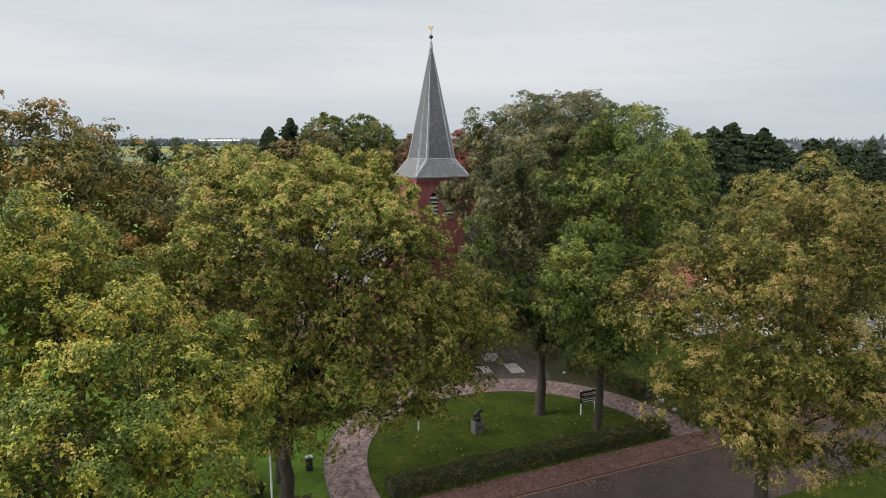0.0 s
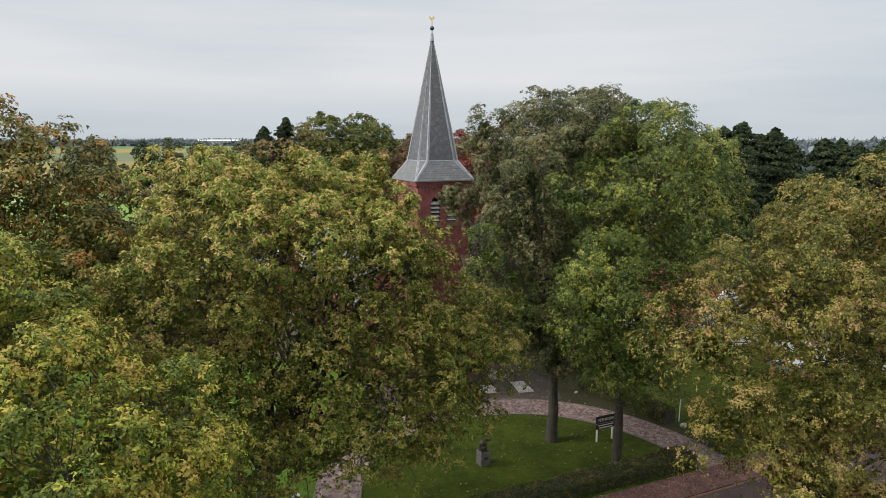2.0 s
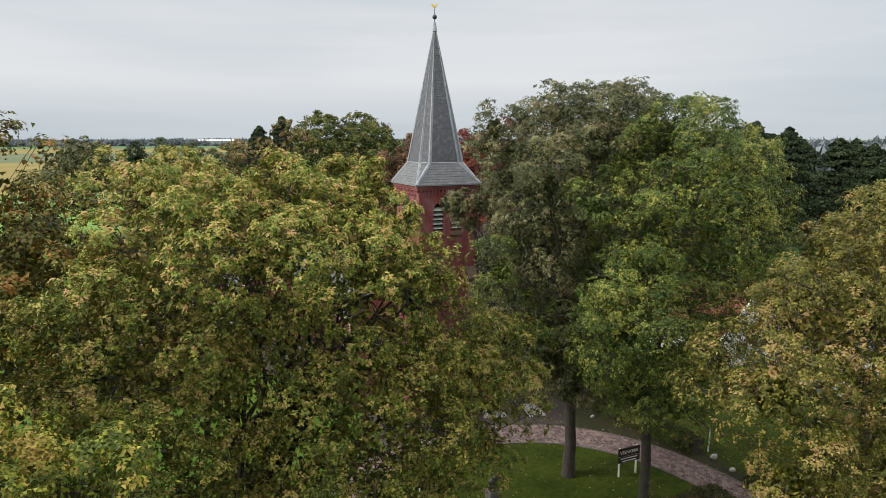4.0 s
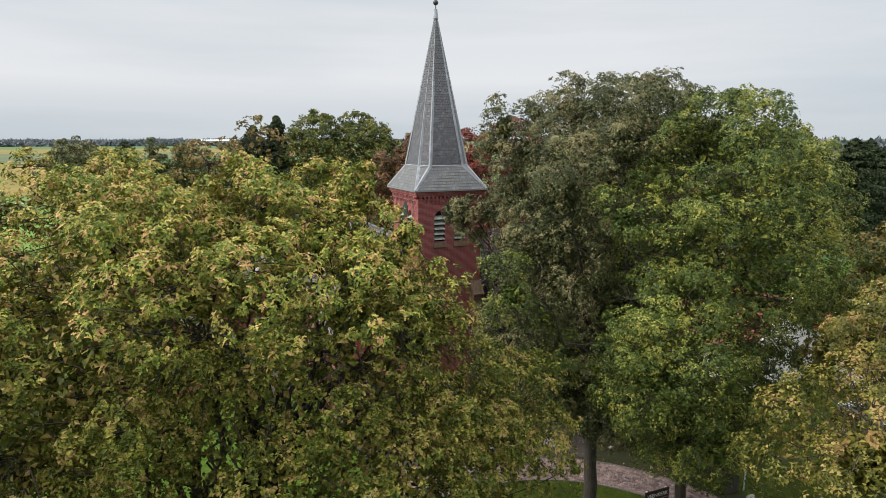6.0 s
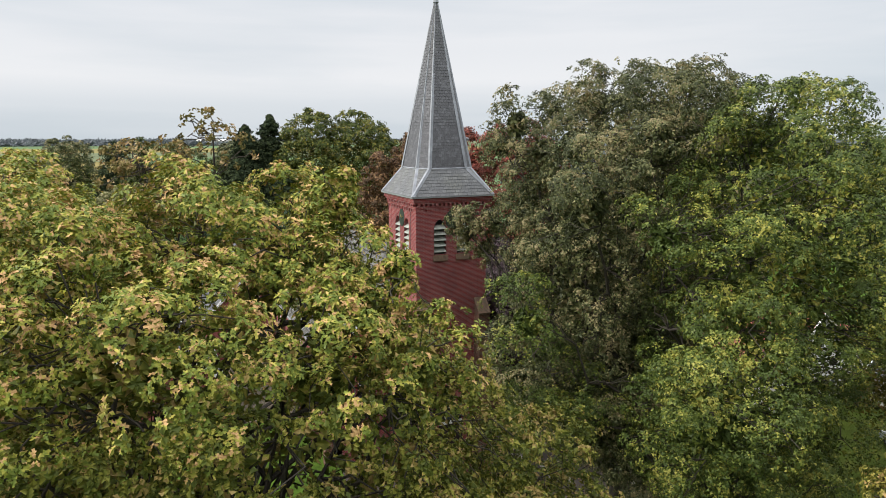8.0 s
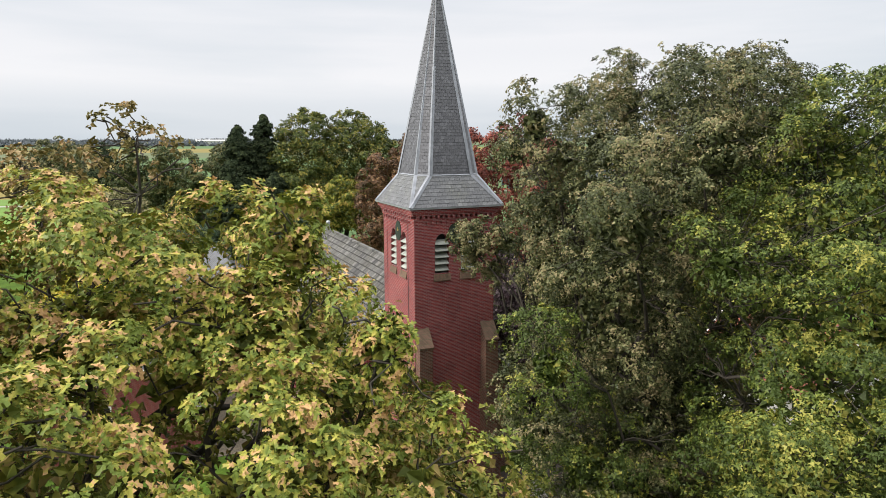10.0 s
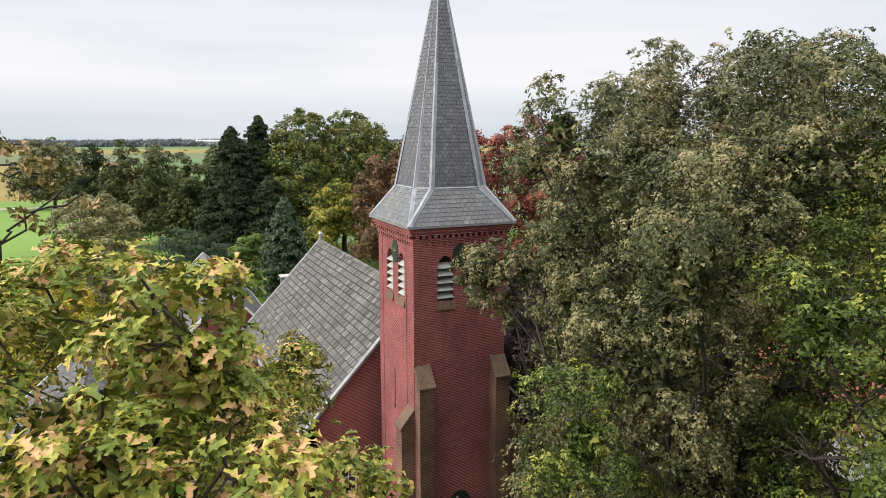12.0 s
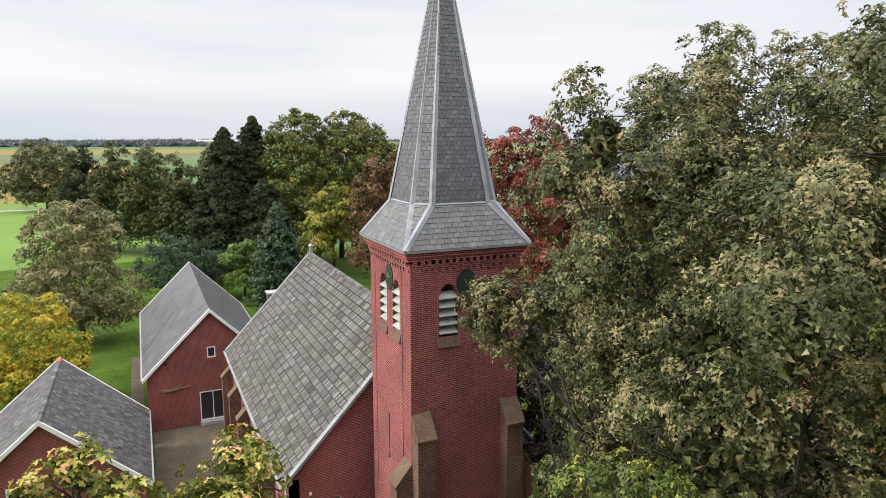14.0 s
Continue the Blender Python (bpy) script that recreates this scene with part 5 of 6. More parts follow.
broadleaf("oak_tree", 12, (-17.0, -15.6), 0.28, 7.0,
          [(-16.8, -16.8, 14.0, 2.0, 2.0, 3.0), (-14.3, -17.6, 20.8, 1.3, 1.1, 1.0), (-16.0, -17.4, 20.0, 1.4, 1.2, 1.0), (-15.2, -17.4, 18.6, 1.6, 1.4, 1.2)],
          8500, 0.3, 0.115, KITE, L_OAK_TAN, "thin-topped oak with sparse yellowing leaves", twigs=200, gaps=0.3, tufted=6, dense=False)
broadleaf("oak_tree", 13, (-27.0, -29.5), 0.42, 5.0,
          [(-26.5, -30.5, 12.2, 5.0, 5.0, 5.2), (-22.8, -28.8, 10.6, 3.2, 3.8, 4.0), (-25.2, -34.5, 11.2, 4.0, 3.4, 3.6), (-30.5, -29.5, 14.0, 5.0, 5.0, 5.2), (-27.0, -27.0, 15.4, 3.8, 3.8, 3.8), (-22.2, -31.0, 12.6, 2.6, 2.8, 2.8), (-23.8, -34.2, 12.4, 2.8, 2.6, 2.8)],
          130000, 0.6, 0.14, DART, L_OAK_BRIGHT, "bright yellow-green oak beside the road", twigs=400, tufted=6)
broadleaf("oak_tree", 14, (-28.0, -9.0), 0.4, 6.0,
          [(-30.5, -13.5, 17.7, 5.0, 4.6, 6.2), (-26.0, -13.8, 16.5, 4.4, 4.2, 5.4), (-22.6, -13.0, 13.4, 4.2, 4.2, 5.2), (-35.0, -12.0, 16.0, 5.0, 5.0, 6.0), (-20.8, -14.5, 11.6, 3.8, 4.0, 5.4), (-25.0, -17.0, 13.0, 4.0, 3.4, 5.0)],
          66000, 0.66, 0.23, DART, L_OAK_BROWN, "tall oak with brownish autumn leaves", twigs=260)
broadleaf("oak_tree", 15, (3.2, -13.5), 0.38, 7.5,
          [(3.2, -12.8, 16.8, 5.2, 4.6, 6.6), (3.0, -14.6, 11.6, 3.6, 3.0, 3.2), (0.9, -15.0, 8.6, 2.8, 2.6, 3.0), (3.0, -13.8, 5.6, 2.2, 2.0, 1.7), (0.2, -14.2, 16.0, 3.0, 3.2, 5.0), (6.8, -10.8, 18.2, 4.6, 4.4, 6.3), (2.8, -10.0, 14.4, 2.8, 2.6, 4.0), (2.8, -13.8, 7.6, 4.0, 3.6, 3.2), (-1.9, -13.6, 11.0, 2.0, 2.0, 2.6), (-2.1, -7.6, 16.7, 0.75, 0.7, 1.1), (-1.7, -7.6, 16.2, 0.9, 0.8, 1.25), (-1.2, -7.7, 16.8, 0.9, 0.8, 1.0), (-1.0, -7.9, 15.6, 0.9, 0.8, 1.2), (-0.7, -8.6, 16.8, 1.2, 0.9, 1.2), (0.5, -9.8, 16.0, 1.6, 1.2, 2.0), (1.7, -9.2, 12.2, 1.6, 1.8, 2.4), (0.7, -8.6, 10.8, 1.3, 1.3, 2.0), (5.5, -14.0, 21.6, 3.2, 3.0, 2.6), (-1.1, -9.8, 20.6, 1.3, 1.3, 1.6), (-0.3, -12.0, 20.2, 2.5, 2.4, 2.6), (2.0, -11.2, 20.6, 2.4, 2.2, 2.6), (-1.5, -11.8, 21.5, 1.5, 1.5, 1.9), (4.2, -9.4, 22.5, 2.6, 2.4, 2.3), (1.5, -8.0, 17.5, 2.2, 2.0, 3.0), (3.5, -6.8, 14.0, 2.8, 2.6, 4.0), (2.4, -16.2, 20.8, 2.8, 2.6, 2.9), (-1.0, -16.4, 18.6, 2.2, 2.0, 2.8), (6.6, -10.6, 9.4, 3.6, 3.4, 3.4)],
          305000, 0.56, 0.118, DART, L_OAK_DARK, "tall oak with dark olive leaves beside the tower", twigs=620, gaps=0.04, tufted=6)
broadleaf("oak_tree", 16, (4.9, -18.4), 0.31, 6.8,
          [(5.6, -19.4, 16.4, 5.2, 4.6, 6.8), (2.8, -20.2, 13.8, 3.6, 3.8, 4.6), (-0.4, -22.2, 12.4, 2.8, 2.8, 3.2), (2.6, -22.4, 8.6, 2.6, 2.4, 2.6), (0.2, -19.0, 17.6, 1.7, 1.5, 1.9), (-2.8, -15.1, 13.9, 1.9, 1.7, 2.2), (-1.0, -14.8, 9.8, 2.6, 2.6, 2.8), (8.8, -19.4, 15.0, 4.2, 4.0, 5.6), (4.8, -19.4, 6.7, 3.6, 3.2, 3.0), (8.6, -18.6, 8.4, 3.6, 3.4, 3.6), (1.4, -19.6, 10.4, 2.6, 2.6, 3.0), (7.5, -15.8, 20.7, 3.2, 3.0, 2.6), (11.6, -17.0, 18.4, 3.4, 3.4, 3.2)],
          215000, 0.56, 0.118, DART, L_GREEN, "green oak standing on the lawn", twigs=500, tufted=6)
broadleaf("oak_tree", 17, (6.0, -31.2), 0.4, 5.0,
          [(4.6, -30.4, 13.4, 5.0, 4.2, 4.8), (-0.8, -30.6, 12.4, 2.8, 2.8, 2.7), (9.0, -30.0, 15.4, 4.6, 4.4, 5.0), (4.4, -32.4, 8.6, 4.2, 2.8, 3.6), (13.0, -30.6, 14.0, 4.5, 4.5, 5.4), (5.6, -33.2, 5.4, 3.4, 2.4, 2.8), (10.0, -33.4, 7.6, 4.0, 3.0, 4.0), (9.6, -31.6, 10.6, 4.0, 3.4, 3.4), (9.4, -34.4, 5.0, 2.6, 2.2, 2.6), (1.4, -33.0, 7.4, 2.4, 2.2, 2.8), (-0.6, -31.4, 9.2, 2.4, 2.2, 2.6)],
          185000, 0.6, 0.125, DART, L_OAK_YELLOW, "yellowing oak across the road", twigs=460, tufted=6)
broadleaf("oak_tree", 18, (11.5, -3.0), 0.36, 7.0,
          [(12.0, -4.0, 14.0, 5.0, 4.6, 6.0), (15.5, -8.0, 13.5, 4.6, 4.6, 6.0), (10.2, 1.0, 11.0, 3.4, 4.0, 5.0), (12.5, -5.0, 7.0, 4.5, 4.2, 4.2)],
          44000, 0.68, 0.26, DART, L_OAK_DARK, "dark oak behind the hedge", twigs=200)
broadleaf("oak_tree", 19, (20.0, -21.0), 0.36, 5.5,
          [(19.5, -20.5, 12.0, 5.0, 4.6, 5.0), (23.5, -22.0, 11.6, 5.0, 4.6, 4.8), (17.5, -18.0, 10.0, 3.4, 3.4, 4.0)],
          44000, 0.68, 0.26, DART, L_OAK_YELLOW, "yellowing oak at the edge of the grounds", twigs=180)

# ---- trees behind the church ----
broadleaf("green_tree", 31, (22.0, 93.0), 0.5, 7.0, [(24.0, 93.0, 16.6, 8.0, 7.0, 9.4), (14.5, 92.0, 16.6, 6.6, 6.6, 9.2), (19.0, 90.0, 8.0, 8.0, 6.0, 7.0), (33.0, 93.0, 12.6, 7.0, 7.0, 8.0), (11.0, 88.0, 9.0, 5.0, 5.0, 7.5)],
          70000, 0.85, 0.5, DART, L_GREEN_DEEP, "large green broadleaf tree behind the church", twigs=60, gaps=0.0)
broadleaf("copper_beech", 32, (27.0, 70.0), 0.45, 6.0, [(28.0, 70.0, 13.4, 6.0, 6.0, 9.0), (21.5, 70.0, 10.6, 4.6, 5.0, 8.0), (34.0, 72.0, 12.0, 6.0, 6.0, 7.8), (19.0, 66.0, 5.0, 3.6, 3.6, 4.6)],
          42000, 0.8, 0.44, DART, L_COPPER, "copper beech with rust-brown leaves", twigs=60, gaps=0.02)
broadleaf("red_tree", 33, (27.0, 36.0), 0.3, 4.0, [(27.0, 36.0, 16.4, 4.6, 4.2, 7.4), (24.0, 38.0, 10.6, 4.2, 4.2, 6.4), (21.5, 37.0, 16.2, 3.4, 3.0, 6.6), (28.0, 35.0, 7.0, 5.0, 4.0, 6.0), (31.5, 37.0, 14.0, 4.0, 4.0, 7.0)],
          42000, 0.8, 0.32, DART, L_RED, "tree with bright red autumn leaves", twigs=60, gaps=0.02)
broadleaf("olive_tree", 34, (16.5, 78.0), 0.3, 4.0, [(17.0, 78.0, 9.0, 4.2, 4.0, 6.4), (13.6, 77.0, 5.0, 3.2, 3.4, 5.0)],
          22000, 0.8, 0.4, DART, L_OAK_BRIGHT, "yellow-green tree behind the church", twigs=50)
broadleaf("rounded_shrub_tree", 35, (-17.4, 56.0), 0.25, 2.0, [(-17.6, 55.5, 9.2, 5.0, 4.8, 6.2), (-15.0, 54.6, 4.4, 4.0, 3.6, 4.8), (-20.4, 54.6, 4.4, 3.8, 3.4, 4.8), (-17.6, 52.8, 4.4, 4.2, 3.0, 4.8)],
          40000, 0.6, 0.3, DART, L_BEIGE, "rounded tree with dry grey-green leaves", twigs=60, gaps=0.0)
broadleaf("golden_maple", 36, (-20.5, 36.0), 0.2, 2.0, [(-20.0, 35.6, 5.2, 4.6, 4.2, 4.4), (-23.5, 35.0, 3.8, 3.4, 3.4, 3.0), (-18.4, 33.6, 3.0, 3.4, 3.0, 2.8), (-21.5, 32.5, 3.2, 3.4, 3.0, 2.8)],
          32000, 0.5, 0.24, DART, L_GOLD, "low maple with golden yellow leaves", twigs=50)
broadleaf("lime_shrub", 37, (1.4, 68.5), 0.15, 1.5, [(1.4, 68.5, 4.0, 3.2, 3.0, 4.0), (4.0, 69.0, 3.0, 2.4, 2.4, 3.0)],
          12000, 0.7, 0.36, BLADE, L_LIME, "fresh lime-green bamboo clump", "shrub", twigs=40)
broadleaf("dark_shrub", 38, (-7.5, 70.0), 0.2, 1.5, [(-7.5, 70.0, 4.2, 4.8, 4.0, 4.8), (-3.5, 71.0, 3.4, 3.4, 3.4, 3.8)], 14000, 0.6, 0.3, DART, L_BLUE, "rounded dark evergreen shrub", "shrub", twigs=40)
broadleaf("purple_plum", 39, (9.0, 9.0), 0.2, 3.0, [(9.5, 9.0, 8.5, 3.6, 3.6, 4.4), (12.5, 11.0, 8.0, 3.2, 3.2, 3.6), (8.6, 6.6, 5.2, 3.0, 3.0, 4.0)], 26000, 0.6, 0.24, DART, L_PURPLE, "plum tree with dark purple leaves", twigs=50)
for k, (x, y, h, r, m, lab) in enumerate([
        (7.4, 95.0, 25.0, 8.0, L_SPRUCE, "tall dark spruce behind the church"),
        (2.5, 93.0, 23.0, 8.0, L_SPRUCE, "tall dark spruce behind the church"),
        (5.0, 62.0, 13.2, 4.4, L_BLUE, "blue-green cypress behind the nave"),
        (7.0, 84.0, 15.0, 7.5, L_SPRUCE, "dark spruce behind the church"),
        (0.0, 86.0, 17.0, 7.5, L_SPRUCE, "dark spruce in the tree row"),
        (76.5, 50.0, 22.4, 13.0, L_SPRUCE, "dark spruce beyond the houses"),
        (87.1, 56.0, 21.7, 13.0, L_SPRUCE, "dark spruce beyond the houses"),
        (81.1, 46.0, 22.8, 15.0, L_SPRUCE, "dark spruce beyond the houses"),
        (92.9, 52.0, 23.9, 15.0, L_SPRUCE, "dark spruce beyond the houses"),
        (104.3, 57.0, 21.4, 12.0, L_SPRUCE, "dark spruce beyond the houses"),
        (96.4, 47.0, 22.6, 13.0, L_SPRUCE, "dark spruce beyond the houses"),
        (111.2, 55.0, 20.2, 12.0, L_SPRUCE, "dark spruce beyond the houses"),
        (113.1, 48.0, 20.6, 12.0, L_SPRUCE, "dark spruce beyond the houses"),
        (129.9, 56.0, 20.3, 12.0, L_SPRUCE, "dark spruce beyond the houses"),
        (127.5, 50.0, 19.4, 13.0, L_SPRUCE, "dark spruce beyond the houses"),
        (144.2, 55.0, 20.0, 12.0, L_SPRUCE, "dark spruce beyond the houses"),
        (141.9, 46.0, 19.6, 12.0, L_SPRUCE, "dark spruce beyond the houses")]):
    conifer("conifer", 50 + k, (x, y), h, r, m, lab, *((520, 46, 0.6, 0.04, 0.3, 0.62) if x < 20 else (340, 34, 0.8, 0.04, 0.15, 0.72)))
for k, (x, y, h, r, m, lab) in enumerate([
        (-4.0, 108.0, 19.0, 5.0, L_CYPRESS, "dense green cypress in the tree row"),
        (-9.5, 112.0, 20.5, 5.4, L_CYPRESS, "dense olive cypress in the tree row"),
        (-15.0, 116.0, 21.0, 5.6, L_CYPRESS, "dense olive cypress in the tree row"),
        (-20.0, 120.0, 20.0, 5.0, L_SPRUCE, "dense dark cypress in the tree row"),
        (1.5, 110.0, 18.0, 5.0, L_CYPRESS, "dense olive cypress in the tree row")]):
    broadleaf("cypress", 130 + k, (x, y), 0.3, 2.0, [(x, y, h * 0.3, r, r, h * 0.32), (x + 0.6, y, h * 0.58, r * 0.82, r * 0.82, h * 0.28), (x, y, h * 0.8, r * 0.55, r * 0.55, h * 0.19), (x - r * 0.5, y - 1, h * 0.5, r * 0.6, r * 0.6, h * 0.2)], 14000, 0.75, 0.5, DART, m, lab, twigs=20)
broadleaf("field_tree", 41, (-36.0, 205.0), 0.5, 4.0, [(-36.0, 205.0, 13.0, 8.0, 8.0, 8.4), (-42.0, 205.0, 8.0, 7.0, 6.0, 7.0), (-30.0, 205.0, 7.0, 7.0, 6.0, 6.6), (-36.0, 203.0, 4.0, 9.0, 6.0, 4.2)], 20000, 1.0, 0.7, DART, L_OAK_DARK, "broad field tree beside the lane", twigs=30)
broadleaf("field_tree", 42, (10.0, 170.0), 0.4, 4.0, [(10.0, 170.0, 12.0, 6.0, 6.0, 7.4), (20.0, 172.0, 8.0, 6.0, 6.0, 6.5)], 16000, 1.0, 0.7, DART, L_OAK_DARK, "olive tree at the edge of the meadow", twigs=30)
broadleaf("oak_tree", 43, (40.0, 30.0), 0.4, 6.0, [(40.0, 30.0, 11.0, 7.0, 7.0, 7.0), (50.0, 34.0, 11.0, 7.0, 7.0, 7.0), (34.0, 24.0, 10.0, 5.0, 5.0, 6.0)], 16000, 1.0, 0.55, DART, L_OAK_BROWN, "brownish tree beyond the houses", twigs=40)
broadleaf("oak_tree", 44, (60.0, -18.0), 0.4, 6.0, [(60.0, -18.0, 11.0, 8.0, 7.0, 7.0), (48.0, -20.0, 10.5, 6.0, 6.0, 6.6), (72.0, -16.0, 11.5, 8.0, 8.0, 7.4)], 20000, 1.0, 0.55, DART, L_OAK_BROWN, "brownish tree along the road", twigs=40)


def far_wood(name, seed, line, depth, height, label):
    """Distant woods along the horizon: one band of many crowns, with haze painted into the leaf colour."""
    rng = np.random.default_rng(seed)
    (x0, y0), (x1, y1) = line
    n = int(math.hypot(x1 - x0, y1 - y0) / 3)
    f = rng.uniform(0, 1, n)
    base = np.stack([x0 + (x1 - x0) * f, y0 + (y1 - y0) * f + rng.uniform(0, depth, n)], 1)
    h = height * rng.uniform(0.8, 1.05, n) * (0.8 + 0.25 * np.sin(f * 37) * np.sin(f * 11))
    k = 8
    at = np.repeat(np.concatenate([base, h[:, None] * 0.5], 1), k, 0) + rng.normal(0, 1, (n * k, 3)) * np.array([4, 4, 1]) + np.concatenate([np.zeros((n * k, 2)), (rng.uniform(-0.5, 0.36, n * k) * np.repeat(h, k))[:, None]], 1)
    ob = new(name, leaves_mesh(name, rng, at, unit(rng.normal(0, 1, (n * k, 3)) + np.array([0, -1.0, 0.4])), 7.0, KITE * np.array([4.0, 0.8]), L_FAR_HAZE, 0.4))
    tagged(ob, label, "woods", kind="stuff")


far_wood("far_woods", 71, ((-2200, 2900), (3000, 3300)), 120, 12, "line of woods on the horizon, haze in its blue-grey colour")
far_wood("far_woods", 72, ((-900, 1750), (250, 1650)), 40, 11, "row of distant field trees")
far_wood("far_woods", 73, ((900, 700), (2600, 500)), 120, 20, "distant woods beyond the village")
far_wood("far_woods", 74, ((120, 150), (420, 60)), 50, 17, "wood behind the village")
bm = bmesh.new()
box(bm, 190, 350, 2580, 2620, 0, 7)
prism(bm, [(190, 2575, 7), (350, 2575, 7), (350, 2600, 12), (190, 2600, 12)], (0, 25, 0))
single("far_barn", closed(bm), M_WHITE, "long white farm shed far across the fields", "barn")

# ---- hedges ----
hedge("front_hedge", 81, [(-11.4, -19.9), (-4.0, -19.8), (3.0, -19.85), (9.6, -19.9)], 1.5, 0.82, "clipped low hedge between lawn and pavement", 17000, 0.13)
hedge("side_hedge", 82, [(11.5, -5.8), (12.3, -9.2), (12.9, -14.6)], 1.3, 1.0, "dark clipped hedge along the drive", 11000, 0.13)
hedge("side_hedge", 83, [(-16.0, -19.9), (-24.0, -19.9), (-36.0, -19.9)], 1.2, 0.9, "low hedge along the pavement", 7000, 0.14)
for k, (x, y, s) in enumerate([(-19.5, -14.5, 0.9), (-18.8, -16.8, 0.7), (-21.0, -17.0, 1.1), (12.8, -19.2, 0.8)]):
    broadleaf("small_shrub", 90 + k, (x, y), 0.03, 0.3, [(x, y, 0.55 * s, s, s, 0.7 * s)], 1600, 0.3, 0.16, SPRAY, L_HEDGE, "small dark evergreen shrub in the grass", "shrub", twigs=10)

# ---- fallen leaves ----
def litter(seed, area, z, count, thin=None):
    """Fallen leaves scattered over a flat area, thicker along its edges and in drifts."""
    rng = np.random.default_rng(seed)
    x0, x1, y0, y1 = area
    p = np.stack([rng.uniform(x0, x1, count * 3), rng.uniform(y0, y1, count * 3), np.full(count * 3, z)], 1)
    drift = 0.5 + 0.5 * np.sin(p[:, 0] * 0.9 + 2 * np.sin(p[:, 1] * 0.7)) * np.sin(p[:, 1] * 1.3 + seed)
    keep = rng.random(len(p)) < 0.15 + 0.5 * drift
    if thin:
        keep &= thin(p)
    p = p[keep][:count]
    ob = new("fallen_leaves", leaves_mesh("fallen_leaves", rng, p, np.tile(np.array([[0, 0, 1.0]]), (len(p), 1)), 0.13, KITE, L_FALLEN, 0.25))
    tagged(ob, "scattered brown oak leaves lying on the ground", "leaves", kind="stuff")


def on_ring(p):
    r = np.hypot((p[:, 0] + 1.2) / 12.2, (p[:, 1] + 19.0) / 14.2)
    return (r > 0.86) & (r < 1.12)


litter(201, (-16, 14, -23.4, -20.7), 0.105, 1100)
litter(202, (-16, 14, -25.0, -23.5), 0.035, 700)
litter(203, (-15, 13, -20.0, -4.0), 0.1, 1500, on_ring)
litter(204, (-10, 8, -18.6, -8.0), 0.07, 500)
litter(205, (-5.5, 9, -6.0, 2.0), 0.045, 900)
litter(206, (13.7, 18.8, -20.0, 6.0), 0.04, 1500)

# ---- things on the lawn ----
plinth = single("plinth", boxed(-3.12, -2.42, -14.9, -14.2, 0.03, 0.98, bevel=0.03), M_PLINTH, "grey stone plinth with a small plaque on the lawn", "plinth")
part_plaque = new("plaque", mesh_of("plaque", boxed(-2.9, -2.64, -14.925, -14.89, 0.5, 0.66), M_BRONZE))
part_plaque.parent = plinth
bm = bmesh.new()
for x, y, z, rx, ry, rz in ((-2.78, -14.55, 1.18, 0.26, 0.22, 0.24), (-2.82, -14.52, 1.45, 0.24, 0.2, 0.26), (-2.64, -14.58, 1.68, 0.15, 0.15, 0.17), (-2.45, -14.6, 1.66, 0.18, 0.09, 0.08), (-2.95, -14.5, 1.3, 0.12, 0.14, 0.28)):
    bmesh.ops.create_icosphere(bm, subdivisions=3, radius=1, matrix=Matrix.Translation((x, y, z)) @ Matrix.Diagonal((rx, ry, rz, 1)))
box(bm, -3.05, -2.5, -14.82, -14.28, 0.98, 1.04)
single("bronze_statue", bm, M_BRONZE, "small dark bronze sculpture on the plinth", "statue")

sign = thing("church_sign", 6.55, -15.1, 0, "dark brown church name board on two pale posts", "sign")
board = part("board", boxed(5.72, 7.4, -15.14, -15.08, 1.42, 1.95, bevel=0.012), M_BOARD, sign, "dark board with cream capitals")
lower = part("lower_board", boxed(5.72, 7.4, -15.14, -15.08, 1.0, 1.38, bevel=0.012), M_BOARD, sign, "dark board with illegible lines")
for x in (5.9, 7.22):
    part("post", boxed(x - 0.045, x + 0.045, -15.07, -14.98, 0.0, 1.96), M_LETTER, sign, "pale wooden post")
text = bpy.data.curves.new("lettering", "FONT")
text.body, text.size, text.extrude, text.align_x = "VEENKERK", 0.3, 0.006, "CENTER"
text_ob = new("lettering_curve", text)
bpy.context.view_layer.update()
letters = bpy.data.meshes.new_from_object(text_ob)
bpy.data.objects.remove(text_ob)
letters.materials.clear()
letters.materials.append(M_LETTER)
lo = new("lettering", letters)
lo.parent = board
lo.matrix_basis = pose(6.56, -15.152, 1.58, 90, 0, 0)
for k, (x0, x1, z) in enumerate(((5.9, 7.2, 1.27), (6.0, 7.1, 1.1))):
    part("text_bar", boxed(x0, x1, -15.152, -15.141, z - 0.025, z + 0.04), M_LETTER, lower)

bm = bmesh.new()
rod(bm, (-6.5, -12.5, 0.0), (-6.5, -12.5, 2.75), 0.06, 0.055)
pole = single("white_post", bm, M_WHITE, "slim white post with dark bands on the lawn", "post")
for z in (0.9, 1.7, 2.4):
    bm = bmesh.new()
    rod(bm, (-6.5, -12.5, z), (-6.5, -12.5, z + 0.14), 0.064, 0.064)
    o = new("band", mesh_of("band", bm, M_BLACK))
    o.parent = pole
bm = bmesh.new()
rod(bm, (13.7, -14.7, 0.0), (13.78, -14.7, 1.7), 0.05, 0.045)
single("white_post", bm, M_WHITE, "short leaning white post beside the drive", "post")
lamp = thing("lamp_post", -18.2, -19.6, 0, "slim white lamp post beside the oak trunk", "lamp post")
bm = bmesh.new()
rod(bm, (-18.2, -19.6, 0.0), (-18.2, -19.6, 4.6), 0.07, 0.05)
part("pole", bm, M_WHITE, lamp)
bm = bmesh.new()
rod(bm, (-18.2, -19.6, 4.6), (-18.2, -19.6, 4.95), 0.12, 0.2)
part("lantern", bm, M_IRON, lamp)
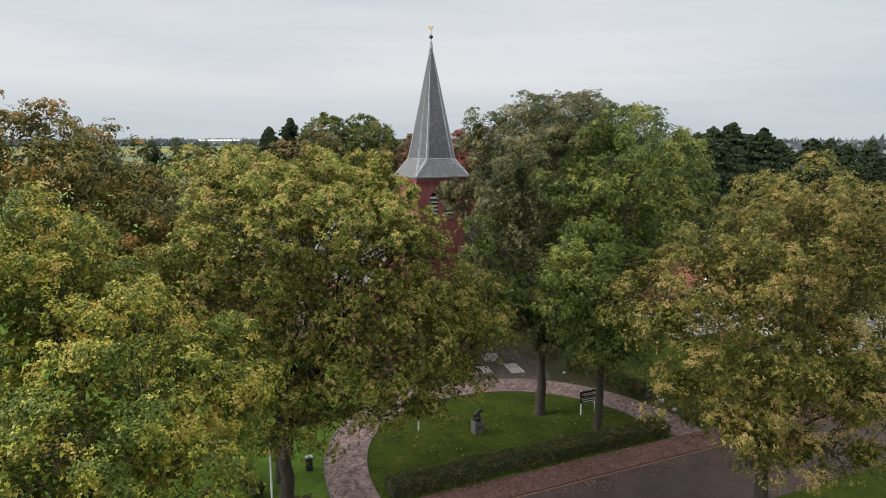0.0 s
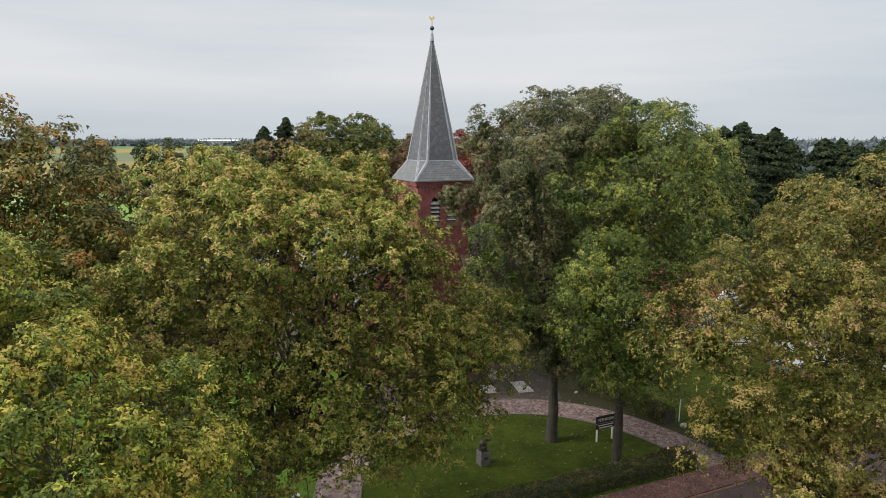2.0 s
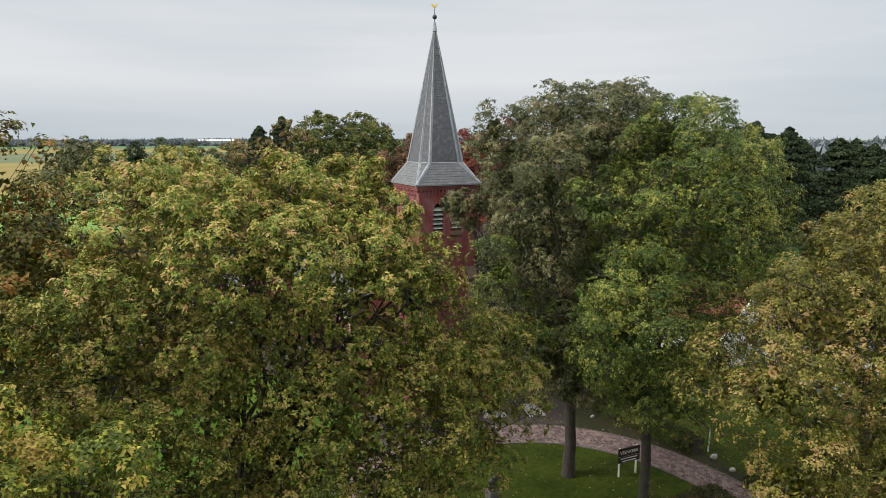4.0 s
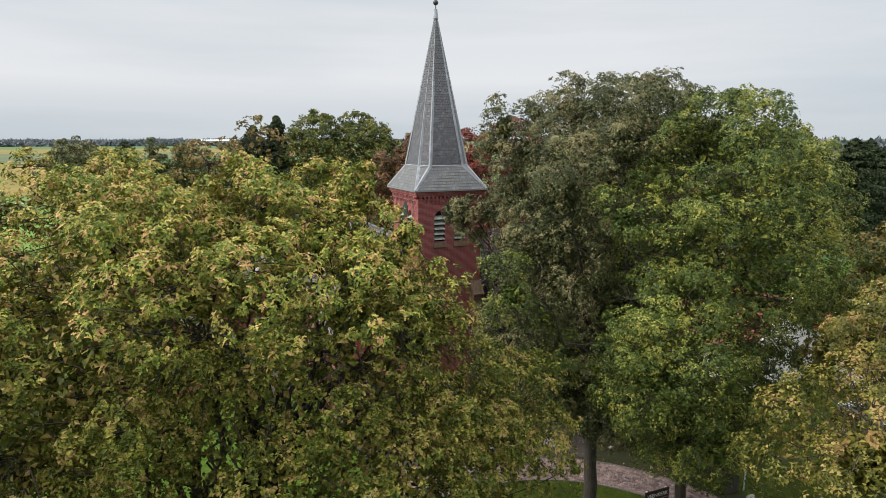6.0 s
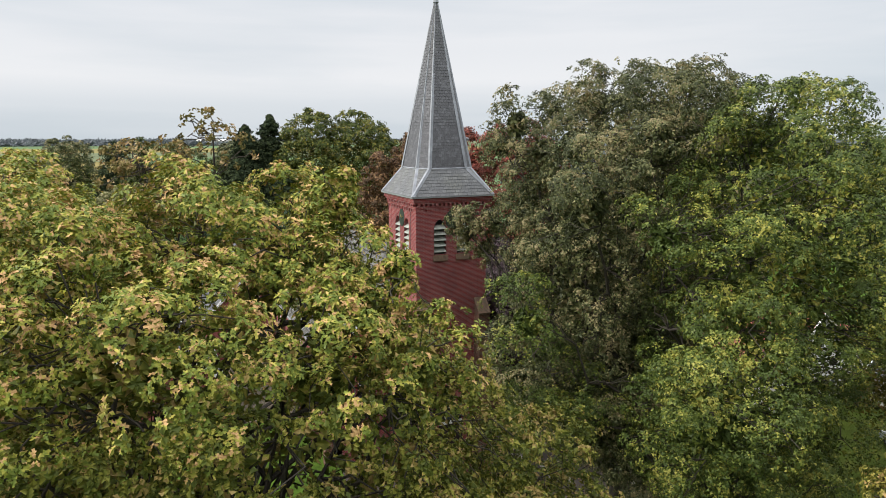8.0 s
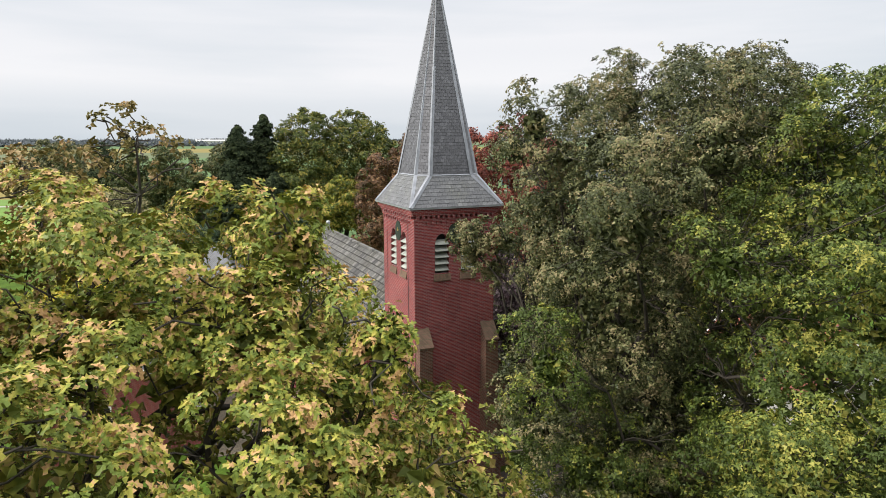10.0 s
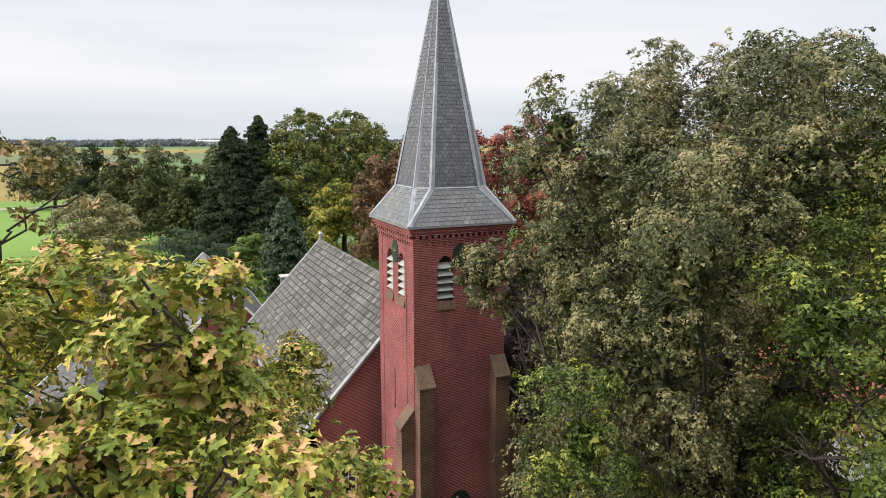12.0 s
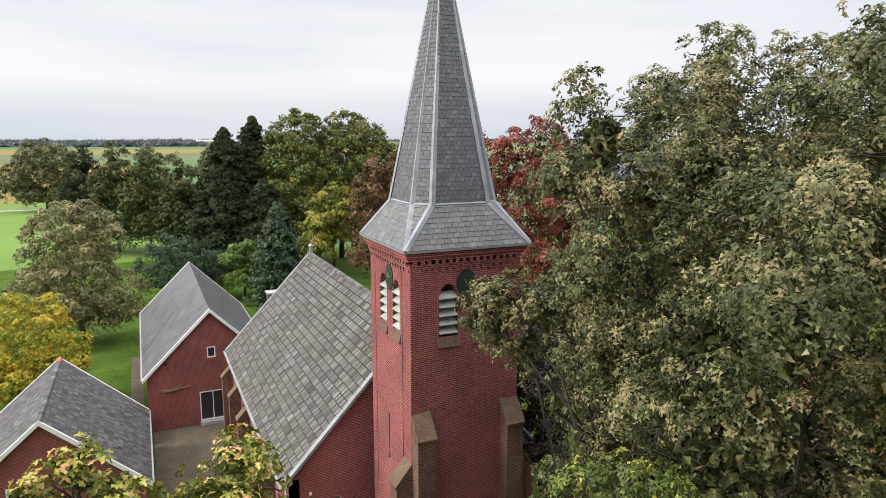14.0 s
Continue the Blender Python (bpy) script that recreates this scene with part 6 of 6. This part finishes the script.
bin_ob = single("litter_bin", boxed(-15.25, -14.85, -15.05, -14.7, 0.0, 0.85, bevel=0.04), M_BLACK, "small black litter bin beside the drive", "bin")
o = new("lid", mesh_of("lid", boxed(-15.28, -14.82, -15.08, -14.67, 0.85, 0.93, bevel=0.03), M_ZINC))
o.parent = bin_ob
for x, y, r in ((10.0, -6.9, 0.16), (12.75, -12.4, 0.2), (13.3, -15.6, 0.24), (13.0, -17.4, 0.2)):
    bm = bmesh.new()
    bmesh.ops.create_icosphere(bm, subdivisions=2, radius=r, matrix=Matrix.Translation((x, y, r * 0.6)) @ Matrix.Diagonal((1.2, 0.9, 0.8, 1)))
    for v in bm.verts:
        v.co += Vector((noise.noise(v.co * 5), noise.noise(v.co * 5 + Vector((7, 0, 0))), 0)) * 0.05
    single("boulder", bm, M_COBBLE, "pale boulder at the edge of the drive", "boulder", "boulders")

# ---- houses and cars beyond the trees ----
red_house, red_front = gabled_house("red_roofed_house", 27.0, 36.0, -3.0, 8.0, 3.2, 7.6, M_PLASTER, M_TILE_RED, "white house with red pantile roof behind the trees", (0.3, 0.36, 0.05), 0.35, M_WHITE, [(29.0, 30.6, 0.9, 2.3), (32.4, 34.0, 0.9, 2.3)])
framed(red_front, "window", 29.0, 30.6, 0.9, 2.3, -2.98, "white-framed window", 2)
framed(red_front, "window", 32.4, 34.0, 0.9, 2.3, -2.98, "white-framed window", 2)
white_house, white_front = gabled_house("white_house", 36.0, 46.0, -14.0, -4.5, 3.0, 7.0, M_PLASTER, M_TILE_DARK, "white plastered house with dark roof behind the trees", (0.3, 0.36, 0.05), 0.35, M_WHITE, [(38.0, 39.6, 0.9, 2.3), (42.4, 44.0, 0.9, 2.3)])
framed(white_front, "window", 38.0, 39.6, 0.9, 2.3, -13.98, "white-framed window", 2)
framed(white_front, "window", 42.4, 44.0, 0.9, 2.3, -13.98, "white-framed window", 2)


def car(x, y, turn, paint, label):
    """A parked hatchback: shell, glass band, wheels and lights."""
    e = thing("car", 0, 0, 0, label, "car", "parked cars")
    prof = [(-2.1, 0.35), (-2.12, 0.75), (-1.95, 0.95), (-1.55, 1.4), (-0.9, 1.48), (0.2, 1.46), (0.95, 0.98), (1.85, 0.85), (2.1, 0.65), (2.1, 0.35)]
    bm = bmesh.new()
    prism(bm, [(u, -0.85, z) for u, z in prof], (0, 1.7, 0))
    bmesh.ops.recalc_face_normals(bm, faces=bm.faces)
    bmesh.ops.bevel(bm, geom=list(bm.edges), offset=0.06, segments=2, affect="EDGES")
    part("body", bm, paint, e)
    for s in (-1, 1):
        bm = bmesh.new()
        prism(bm, [(u, s * 0.853, z) for u, z in ((-1.6, 1.0), (-1.3, 1.36), (0.15, 1.36), (0.75, 1.0))], (0, s * 0.006, 0))
        part("side_window", closed(bm), M_GLASS, e)
        for u in (-1.3, 1.3):
            bm = bmesh.new()
            rod(bm, (u, s * 0.66, 0.32), (u, s * 0.88, 0.32), 0.32, 0.32, 18)
            wheel = part("tyre", bm, M_TYRE, e)
            bm = bmesh.new()
            rod(bm, (u, s * 0.86, 0.32), (u, s * 0.89, 0.32), 0.2, 0.18, 12)
            part("rim", bm, M_ZINC, wheel)
        part("headlight", boxed(2.02, 2.13, s * 0.62 - 0.13, s * 0.62 + 0.13, 0.62, 0.78, bevel=0.02), M_WHITE, e)
    for pts in ([(0.26, 1.42), (0.92, 1.0)], [(-1.6, 1.4), (-1.97, 0.98)]):
        (u0, z0), (u1, z1) = pts
        bm = bmesh.new()
        sx = 1 if u0 > 0 else -1
        prism(bm, [(u0 + sx * 0.03, -0.7, z0 + 0.02), (u1 + sx * 0.03, -0.74, z1 + 0.02), (u1 + sx * 0.03, 0.74, z1 + 0.02), (u0 + sx * 0.03, 0.7, z0 + 0.02)], (sx * 0.01, 0, 0.008))
        part("windscreen", closed(bm), M_GLASS, e)
    e.location = (x, y, 0.03)
    e.rotation_euler = (0, 0, radians(turn))


car(-12.25, 27.6, 90, M_CARPAINT_RED, "red hatchback parked in the yard")
car(49.7, 15.4, 60, M_CARPAINT_BLUE, "bright blue car parked beyond the trees")
car(50.4, 7.5, 25, M_CARPAINT_RED, "red car parked beyond the trees")
car(30.0, -11.5, 80, M_CARPAINT_GREY, "silver car parked beyond the hedge")
